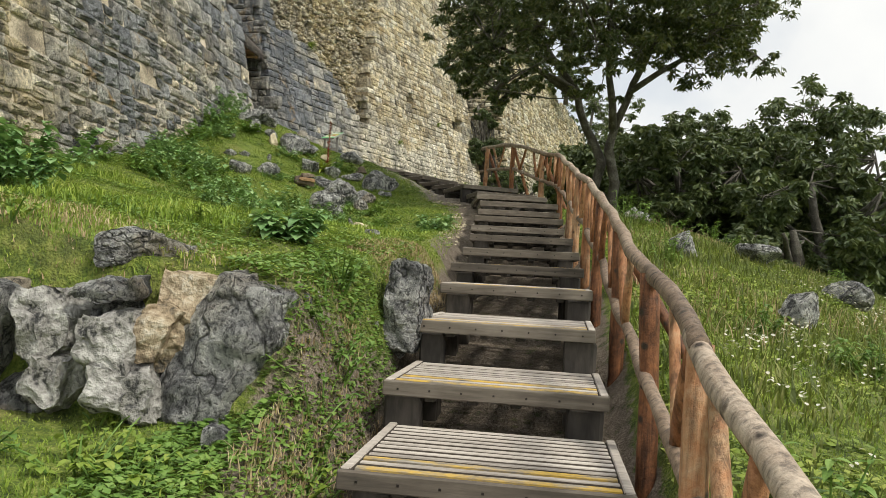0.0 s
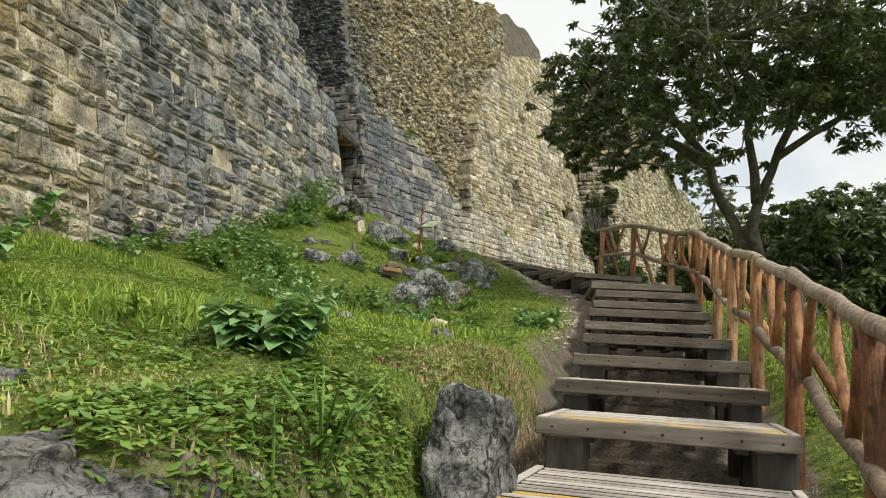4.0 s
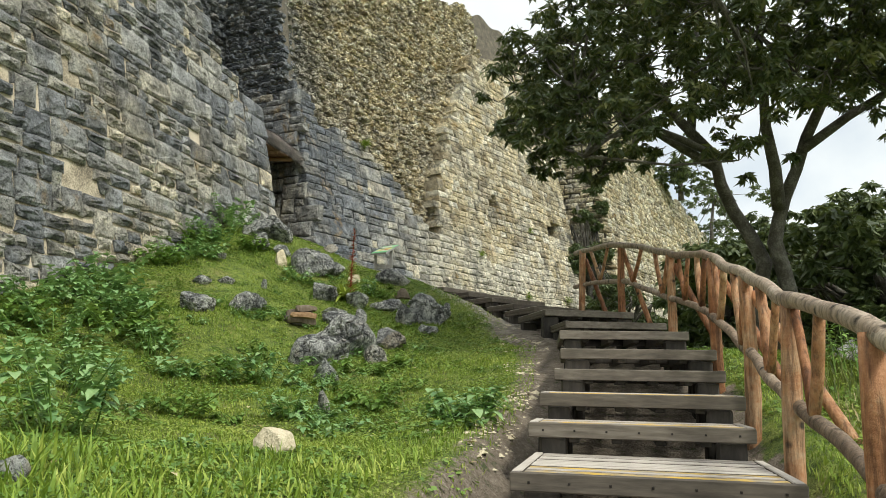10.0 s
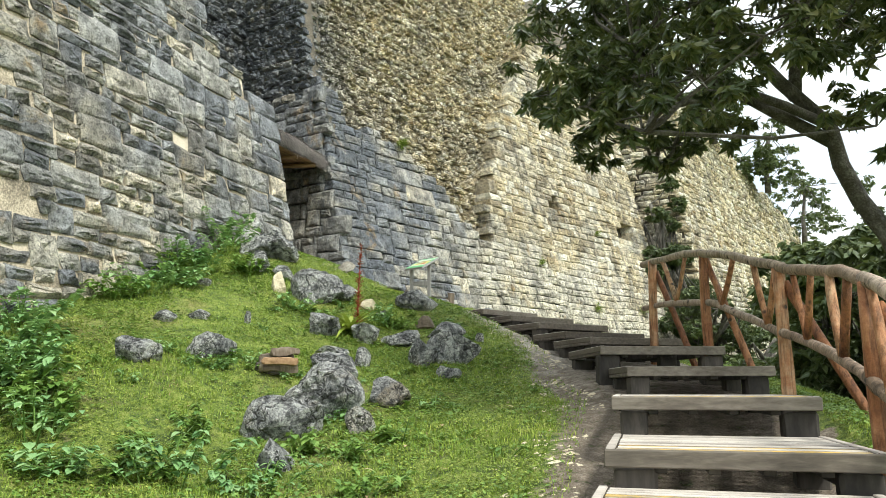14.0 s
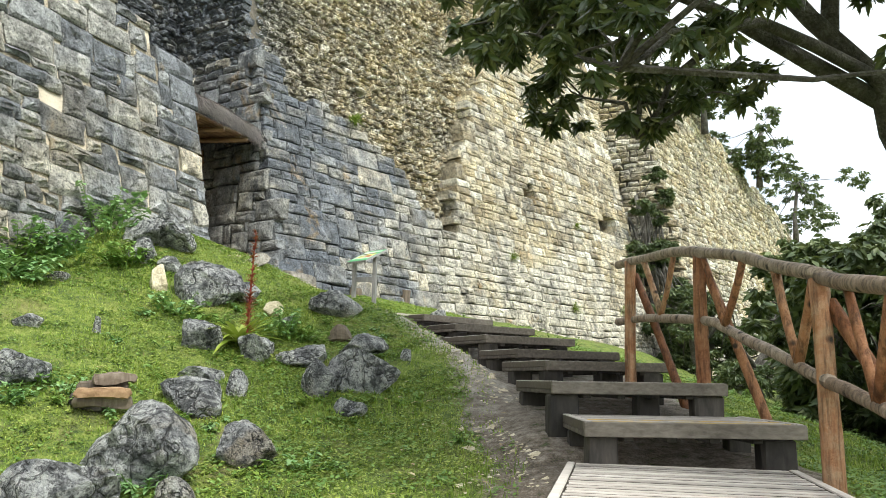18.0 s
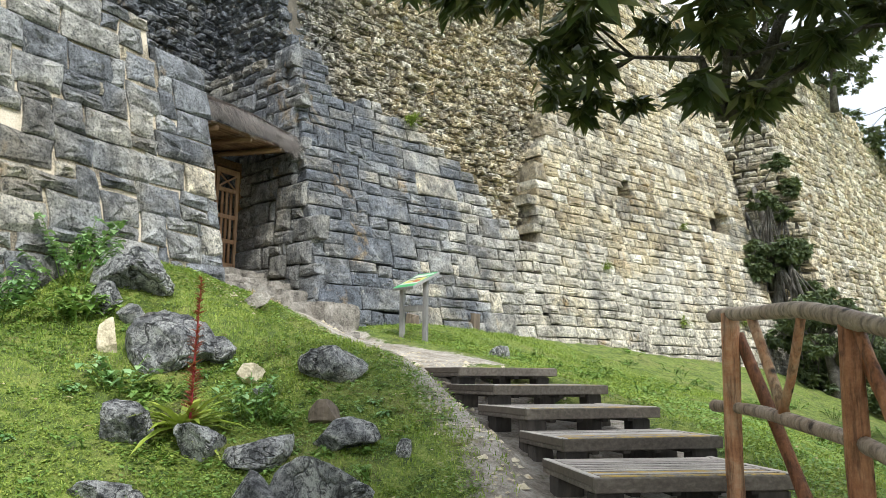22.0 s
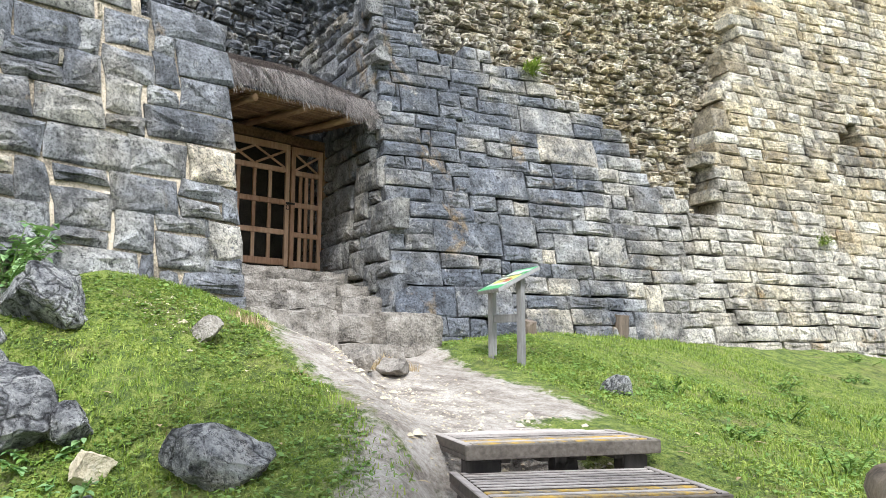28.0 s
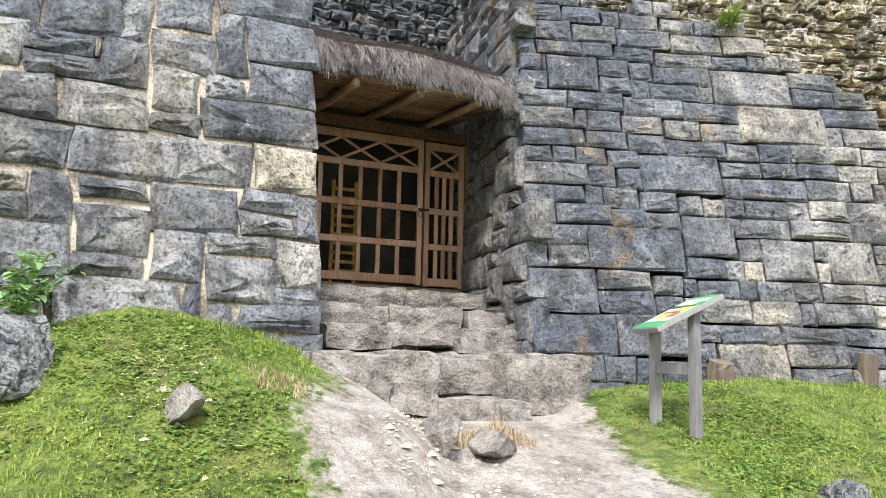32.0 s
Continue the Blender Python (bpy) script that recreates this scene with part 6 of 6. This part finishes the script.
rngF = np.random.default_rng(61)
tz = ground_at(2.9, 18.6)
MAIN = [
    ([(2.95, 18.7, tz - 0.3), (2.72, 18.7, tz + 0.9), (2.92, 18.6, tz + 1.7), (2.5, 18.5, tz + 2.6), (2.2, 18.3, tz + 3.5), (1.3, 17.9, tz + 4.6)], 0.155, 0.07),
    ([(3.1, 18.6, tz - 0.3), (3.3, 18.5, tz + 1.2), (3.08, 18.4, tz + 2.0), (3.25, 18.3, tz + 2.7), (3.6, 18.1, tz + 3.6), (4.2, 17.6, tz + 4.9)], 0.145, 0.07),
    ([(3.15, 18.3, tz + 2.5), (3.0, 17.7, tz + 3.7), (2.9, 17.0, tz + 4.9)], 0.11, 0.05),
    ([(2.3, 18.4, tz + 3.3), (1.0, 17.6, tz + 4.0), (0.2, 17.0, tz + 4.3)], 0.08, 0.035),
    ([(3.5, 18.1, tz + 3.4), (4.9, 18.3, tz + 4.4), (5.8, 18.3, tz + 5.2)], 0.08, 0.035),
    ([(1.9, 18.2, tz + 3.9), (2.0, 18.6, tz + 5.6), (2.2, 18.7, tz + 6.6)], 0.08, 0.04),
    ([(2.95, 17.4, tz + 4.2), (2.5, 16.0, tz + 4.6), (2.2, 15.0, tz + 4.7)], 0.06, 0.03),
]
CROWN = [(rngF.uniform(-0.6, 6.2), rngF.uniform(15.4, 20.2), rngF.uniform(7.2, 11.2), 0.8, 0.8, 0.55, 1) for _ in range(66)]
CROWN = [c for c in CROWN if ((c[0] - 2.8) / 3.7) ** 2 + ((c[1] - 17.8) / 3.0) ** 2 + ((c[2] - 9.0) / 2.9) ** 2 < 1.15]
MAIN += [([(2.2, 18.3, tz + 3.5), (1.3, 17.3, tz + 3.7), (0.7, 16.4, tz + 3.3), (0.45, 15.9, tz + 2.9)], 0.06, 0.02), ([(1.3, 17.5, tz + 3.9), (0.6, 17.5, tz + 3.4), (0.3, 17.4, tz + 2.9)], 0.04, 0.02)]
CROWN += [(0.4, 15.9, 5.85, 0.6, 0.5, 0.35, 0.6), (-0.2, 16.2, 6.15, 0.6, 0.5, 0.4, 0.6), (1.0, 15.6, 6.05, 0.6, 0.5, 0.4, 0.6), (0.9, 16.3, 6.4, 0.7, 0.6, 0.4, 0.6), (1.6, 15.3, 6.2, 0.6, 0.5, 0.4, 0.5), (-0.5, 16.7, 6.6, 0.6, 0.6, 0.4, 1), (0.2, 16.7, 6.6, 0.7, 0.6, 0.4, 1), (0.4, 17.4, 5.95, 0.5, 0.5, 0.3, 0.8), (0.9, 17.7, 6.1, 0.6, 0.5, 0.35, 0.8), (-0.2, 17.7, 6.2, 0.6, 0.5, 0.35, 0.8), (1.9, 16.4, 6.9, 0.7, 0.7, 0.5, 1), (2.4, 17.6, 7.2, 0.7, 0.7, 0.5, 1), (2.9, 18.8, 7.9, 0.8, 0.8, 0.5, 1), (3.4, 17.2, 7.1, 0.7, 0.7, 0.5, 1), (2.3, 19.4, 8.2, 0.8, 0.8, 0.6, 1), (2.6, 15.6, 6.6, 0.6, 0.6, 0.4, 0.8), (3.6, 16.0, 6.6, 0.7, 0.6, 0.4, 0.8), (4.4, 18.2, 7.3, 0.8, 0.8, 0.6, 1), (5.2, 19.0, 8.2, 0.9, 0.9, 0.7, 1)]
CROWN += [(-0.4, 17.2, 6.9, 0.75, 0.8, 0.5, 1), (-0.9, 17.6, 7.5, 0.7, 0.7, 0.6, 1), (-0.6, 18.2, 8.4, 0.8, 0.8, 0.6, 1), (-0.2, 18.6, 9.4, 0.8, 0.8, 0.7, 1), (0.9, 17.4, 7.7, 0.9, 0.8, 0.6, 1), (1.7, 16.8, 7.9, 0.9, 0.8, 0.6, 1), (2.9, 16.4, 7.6, 0.9, 0.8, 0.6, 1), (4.4, 16.6, 7.9, 0.9, 0.9, 0.6, 1), (0.9, 18.2, 8.9, 0.9, 0.9, 0.7, 1), (0.4, 16.8, 6.8, 0.8, 0.8, 0.45, 1), (1.3, 16.2, 7.2, 0.8, 0.8, 0.5, 1), (2.2, 15.2, 7.4, 0.8, 0.7, 0.5, 1), (0.2, 17.8, 8.2, 0.8, 0.8, 0.6, 1), (3.4, 15.4, 7.7, 0.8, 0.8, 0.5, 1), (5.6, 17.6, 7.6, 0.9, 0.8, 0.6, 1), (6.0, 18.4, 8.6, 0.8, 0.8, 0.6, 1), (3.6, 14.6, 7.9, 0.9, 0.8, 0.6, 1), (4.6, 15.2, 7.4, 0.9, 0.8, 0.6, 1), (5.4, 16.2, 7.2, 0.9, 0.8, 0.7, 1), (4.2, 14.4, 8.8, 0.9, 0.8, 0.7, 1), (2.8, 14.2, 8.6, 0.9, 0.8, 0.6, 1), (5.6, 15.4, 8.6, 0.9, 0.9, 0.7, 1), (6.2, 17.0, 6.8, 0.8, 0.8, 0.6, 1), (1.4, 15.0, 8.2, 0.8, 0.8, 0.6, 1), (4.9, 17.4, 6.6, 0.7, 0.7, 0.5, 1)]
CROWN += [(5.2, 14.6, 7.9, 0.9, 0.9, 0.7, 1), (4.4, 13.6, 8.2, 0.9, 0.9, 0.7, 1), (5.8, 16.8, 7.9, 0.9, 0.9, 0.7, 1), (3.7, 16.6, 8.6, 0.9, 0.9, 0.7, 1), (4.9, 16.0, 9.6, 1.0, 1.0, 0.8, 1), (3.2, 17.6, 9.8, 1.0, 1.0, 0.8, 1), (1.9, 17.4, 8.8, 0.9, 0.9, 0.7, 1), (1.2, 16.4, 8.0, 0.8, 0.8, 0.6, 1), (5.9, 15.4, 7.4, 0.8, 0.8, 0.6, 1)]
CROWN += [(2.7, 15.7, 6.1, 0.6, 0.6, 0.5, 0.4), (2.5, 16.4, 5.6, 0.6, 0.6, 0.4, 0.35), (2.8, 16.8, 6.0, 0.6, 0.6, 0.5, 0.4)]
tree(2.95, 18.65, MAIN, CROWN, rngF, "tree_leaf", 0.155, 0.052, "tree with two grey trunks and dark drooping glossy leaves", 760)


def far_tree(x, y, h, r, rng, n, low=0.0, leaf_len=0.23, label="dense dark green tree on the slope", name="tree"):
    g = ground_at(x, y) - (0.1 * max(0, math.hypot(x, y - 15) - 45) if x > 0 else 0)
    limbs = [([(x, y, g - 0.4), (x + rng.uniform(-0.3, 0.3), y, g + h * 0.35), (x + rng.uniform(-0.6, 0.6), y + rng.uniform(-0.6, 0.6), g + h * 0.7)], 0.24, 0.08)]
    for k in range(4):
        a = rng.uniform(0, 6.28)
        limbs.append(([(x, y, g + h * 0.3), (x + math.cos(a) * r * 0.4, y + math.sin(a) * r * 0.4, g + h * 0.5), (x + math.cos(a) * r * 0.75, y + math.sin(a) * r * 0.75, g + h * 0.62)], 0.1, 0.04))
    cr = []
    for k in range(n):
        d = unit(rng.normal(size=3)) * rng.uniform(0.5, 1.0)
        z = g + h * (0.5 + low * -0.15) + d[2] * h * 0.5
        if z > g + 0.4:
            cr.append((x + d[0] * r, y + d[1] * r, z, r * 0.36, r * 0.36, r * 0.26, 1))
    tree(x, y, limbs, cr, rng, "far_leaf", leaf_len, leaf_len * 0.42, label, 960, name)


for x, y, h, r, n in ((9.5, 25.5, 8.4, 3.6, 34), (4.2, 31.0, 6.6, 2.5, 24), (7.0, 28.0, 6.6, 2.9, 26), (13.5, 23.0, 7.4, 3.6, 30), (8.5, 31.0, 7.5, 3.2, 26), (17.5, 27.0, 8.0, 4.0, 28), (5.5, 36.0, 6.0, 2.8, 22), (13.5, 33.0, 7.5, 3.8, 26), (22.0, 22.0, 7.0, 4.2, 24), (9.0, 41.0, 8.0, 3.6, 20), (3.5, 43.0, 6.5, 2.6, 20), (2.9, 27.0, 4.6, 1.7, 22), (4.8, 27.2, 5.2, 2.2, 24), (6.8, 24.0, 5.0, 2.3, 24), (3.8, 24.6, 4.4, 1.9, 24), (5.6, 21.8, 4.6, 2.0, 24), (8.8, 20.5, 5.0, 2.4, 22)):
    far_tree(x, y, h * 0.97, r * 1.08, rngF, int(n * 1.25))
for x, y, h, r, n in ((0.8, 38.5, 2.6, 1.5, 14), (-1.2, 41.0, 3.4, 1.5, 14), (2.6, 33.0, 2.4, 1.6, 14), (4.6, 29.5, 2.8, 1.8, 14), (6.6, 22.5, 2.2, 1.5, 12), (4.8, 25.0, 2.0, 1.4, 12), (7.5, 18.5, 2.0, 1.5, 12), (-3.2, 41.9, 9.0, 1.1, 20), (-2.2, 42.2, 6.0, 1.3, 16), (-1.2, 40.2, 3.6, 1.6, 16)):
    far_tree(x, y, h, r, rngF, n, 0.6, 0.2, "dense green shrub below the wall", "shrub")
# trees on top of the far wall
for x, y, z, r in ((-1.5, 52.0, 18.2, 2.2), (-3.6, 46.0, 18.0, 1.6), (1.0, 58.0, 16.5, 2.2), (3.0, 66.0, 14.5, 2.6)):
    cr = [(x + rngF.normal() * r * 0.5, y + rngF.normal() * r * 0.5, z + rngF.uniform(-0.2, 1) * r, r * 0.4, r * 0.4, r * 0.35, 1) for _ in range(12)]
    tree(x, y, [([(x, y, z - 1.5), (x, y, z), (x + 0.3, y, z + r)], 0.2, 0.08)], cr, rngF, "far_leaf", 0.3, 0.13, "dark tree growing on top of the far wall", 420, "wall_top_tree")


# ---- turf ----
def turf(name, count, xr, yr, lo, hi, material, label, rng, keep, width=0.004):
    P = np.stack([rng.uniform(*xr, count), rng.uniform(*yr, count)], 1)
    P = P[keep(P[:, 0], P[:, 1])]
    n = len(P)
    z = land(P[:, 0], P[:, 1])
    a = rng.uniform(0, 6.283, n)
    h = rng.uniform(lo, hi, n) * (0.6 + 0.8 * np.clip(wave(P[:, 0], P[:, 1], 2.0, 7) + 0.5, 0, 1))
    w = width * rng.uniform(0.7, 1.5, n)
    b = np.stack([P[:, 0], P[:, 1], z - 0.01], 1)
    s = np.stack([-np.sin(a), np.cos(a), np.zeros(n)], 1) * w[:, None]
    d = np.stack([np.cos(a), np.sin(a), np.zeros(n)], 1)
    lean = rng.uniform(0.2, 0.9, n)[:, None] * h[:, None]
    m = b + d * lean * 0.35 + np.stack([np.zeros(n)] * 2 + [h * 0.62], 1)
    t = b + d * lean + np.stack([np.zeros(n)] * 2 + [h], 1)
    vs = np.stack([b - s, b + s, m + s * 0.7, m - s * 0.7, t], 1).reshape(-1, 3)
    fs = [q for i in range(0, 5 * n, 5) for q in ((i, i + 1, i + 2, i + 3), (i + 3, i + 2, i + 4))]
    me = mesh(name, vs, fs, M[material])
    tagged(new(name, me), label, "grass", kind="stuff")


rngG = np.random.default_rng(71)


def off_path(x, y, gap=1.0):
    far, _ = on_line(x, y)
    wall = np.where(y < 22.5, -6.75 - 0.062 * (y - 1) - 0.2 * (3.5 - 6) - 0.35, -8.3 + (y - 24.3) * 0.31)
    k = (far > gap) & (x > wall)
    beside = (far < 1.55) & (y > 8.5) & (x < 1.2)
    return k & ~(beside & (far < 1.25) & (rngG.random(len(x)) < 0.75)) & (bare_path(x, y) < 0.3)


bank = lambda x, y: (x > 0.45) & (x < 1.4) & (y < 4.9)
near_w = lambda x, y: off_path(x, y) & ~(bank(x, y) & (rngG.random(len(x)) < 0.8)) & (rngG.random(len(x)) < np.clip(1.3 - 0.06 * np.abs(x - 0.5) - 0.03 * np.abs(y - 6), 0.25, 1))
turf("grass", 280000, (-7.6, 5.0), (1.0, 14.0), 0.02, 0.055, "blade", "short bright green turf with longer tufts", rngG, near_w)
turf("grass", 240000, (-8.2, 5.0), (14.0, 30.0), 0.02, 0.055, "blade", "short cropped green turf on the slope", rngG, lambda x, y: off_path(x, y), 0.0045)
long_patch = lambda x, y: off_path(x, y, 1.1) & (wave(x, y, 1.3, 9) > 0.3)
turf("tall_grass", 22000, (-7.0, 0.3), (4.6, 10.5), 0.06, 0.16, "blade", "tufts of longer green grass", rngG, long_patch, 0.007)
turf("dry_grass", 2200, (-2.4, 0.9), (3.0, 4.2), 0.03, 0.075, "dry_blade", "brown dry grass hanging over the outcrop", rngG, lambda x, y: off_path(x, y, 0.75) & (wave(x, y, 2.1, 3) > -0.2), 0.004)
turf("dry_grass", 2500, (0.85, 1.5), (2.3, 4.2), 0.03, 0.09, "dry_blade", "brown dry grass beside the lowest steps", rngG, lambda x, y: off_path(x, y, 0.8), 0.004)
turf("dry_grass", 1600, (-6.6, -5.2), (21.0, 21.8), 0.04, 0.10, "dry_blade", "dry straw tufts at the edge of the path", rngG, lambda x, y: wave(x, y, 2.5, 3) > 0.0, 0.004)
turf("dry_grass", 1600, (-7.4, -6.4), (22.3, 23.3), 0.03, 0.09, "dry_blade", "dry straw tufts below the gate steps", rngG, lambda x, y: wave(x, y, 2.5, 4) > 0.1, 0.004)
turf("dry_grass", 9000, (0.45, 1.15), (5.3, 7.8), 0.015, 0.055, "dry_blade", "brown dry grass beside the steps", rngG, lambda x, y: off_path(x, y, 0.72), 0.004)
turf("tall_grass", 40000, (2.9, 10.0), (-1.0, 20.0), 0.05, 0.17, "olive_blade", "long grass on the outer slope", rngG, lambda x, y: off_path(x, y, 1.0), 0.008)
turf("dry_grass", 6000, (2.9, 9.0), (-1.0, 16.0), 0.08, 0.26, "dry_blade", "dry grass stalks on the outer slope", rngG, lambda x, y: off_path(x, y, 1.05) & (wave(x, y, 1.2, 5) > 0.1), 0.005)
def clover(name, count, xr, yr, material, label, rng, keep, size):
    P = np.stack([rng.uniform(*xr, count), rng.uniform(*yr, count)], 1)
    P = P[keep(P[:, 0], P[:, 1])]
    n = len(P)
    z = land(P[:, 0], P[:, 1]) + rng.uniform(0.008, 0.035, n) + 0.05 * np.clip(wave(P[:, 0], P[:, 1], 7.0, 4) + 0.1, 0, 1) * rng.random(n)
    c = np.stack([P[:, 0], P[:, 1], z], 1)
    a = rng.uniform(0, 6.283, n)
    s = size * rng.uniform(0.6, 1.4, n)[:, None]
    u = np.stack([np.cos(a), np.sin(a), rng.uniform(-0.4, 0.6, n)], 1) * s
    w = np.stack([-np.sin(a), np.cos(a), rng.uniform(-0.4, 0.4, n)], 1) * s * 0.7
    vs = np.stack([c - u, c + w, c + u, c - w], 1).reshape(-1, 3)
    fs = np.arange(4 * n).reshape(-1, 4).tolist()
    tagged(new(name, mesh(name, vs, fs, M[material])), label, "ground plants", kind="stuff")


patchy = lambda lo, seed: lambda x, y: off_path(x, y) & (wave(x, y, 1.6, seed) + 0.5 * wave(x, y, 4.1, seed + 3) > lo)
clover("clover", 100000, (-7.2, 2.5), (3.4, 13.0), "weed", "low dark clover leaves in the turf", rngG, patchy(0.0, 12), 0.02)
clover("clover", 70000, (-7.6, 4.0), (13.0, 26.0), "weed", "low dark clover leaves in the turf", rngG, patchy(-0.1, 15), 0.02)
clover("moss", 180000, (-7.6, 1.5), (3.2, 26.0), "moss_leaf", "yellow-green moss and small leaves in the turf", rngG, patchy(-0.15, 19), 0.013)
clover("clover", 60000, (2.7, 7.5), (-1.0, 20.0), "moss_leaf", "low yellow-green leaves on the outer slope", rngG, patchy(-0.2, 9), 0.024)
clover("clover", 90000, (-7.6, 2.5), (15.0, 27.0), "weed", "small dark leaves clumped in the cropped turf", rngG, lambda x, y: off_path(x, y) & (wave(x, y, 5.2, 23) + 0.7 * wave(x, y, 11.0, 29) > 0.25), 0.016)
turf("dry_grass", 14000, (-7.4, 1.5), (5.0, 26.0), 0.015, 0.04, "dry_blade", "dead brown grass in patches of the turf", rngG, lambda x, y: off_path(x, y) & (wave(x, y, 3.4, 31) + 0.6 * wave(x, y, 9.0, 37) > 0.42), 0.004)
clover("creeper_leaves", 9000, (0.3, 1.35), (1.7, 4.9), "weed", "small creeping leaves between outcrop and steps", rngG, lambda x, y: on_line(x, y)[0] > 0.85, 0.022)
fl = []
for i in range(420):
    x, y = rngG.uniform(3.4, 8.5), rngG.uniform(1.0, 10)
    if wave(np.array([x]), np.array([y]), 0.9, 6)[0] > 0.05:
        p = np.array([x, y, ground_at(x, y) + rngG.uniform(0.25, 0.6)])
        for k in range(9):
            a = rngG.uniform(0, 6.28)
            fl.append(leaf(p + rngG.normal(size=3) * 0.05, (math.cos(a), math.sin(a), 0.6), 0.025, 0.025, 0.0, rngG))
tagged(part("white_flowers", *join(fl), M["white_flower"]), "small whitish flower heads on the outer slope", "flowers", kind="stuff")
lit = []
for i in range(240):
    x, y = rngG.uniform(-6.0, 1.0), rngG.uniform(8.0, 25.0)
    if on_line(np.array([x]), np.array([y]))[0][0] > 0.85:
        a = rngG.uniform(0, 6.28)
        lit.append(leaf(np.array([x, y, ground_at(x, y) + 0.035]), (math.cos(a), math.sin(a), 0.1), rngG.uniform(0.06, 0.12), rngG.uniform(0.025, 0.045), 0.2, rngG))
tagged(part("fallen_leaves", *join(lit), M["dry_blade"]), "pale dry fallen leaves lying on turf and path", "leaves", kind="stuff")
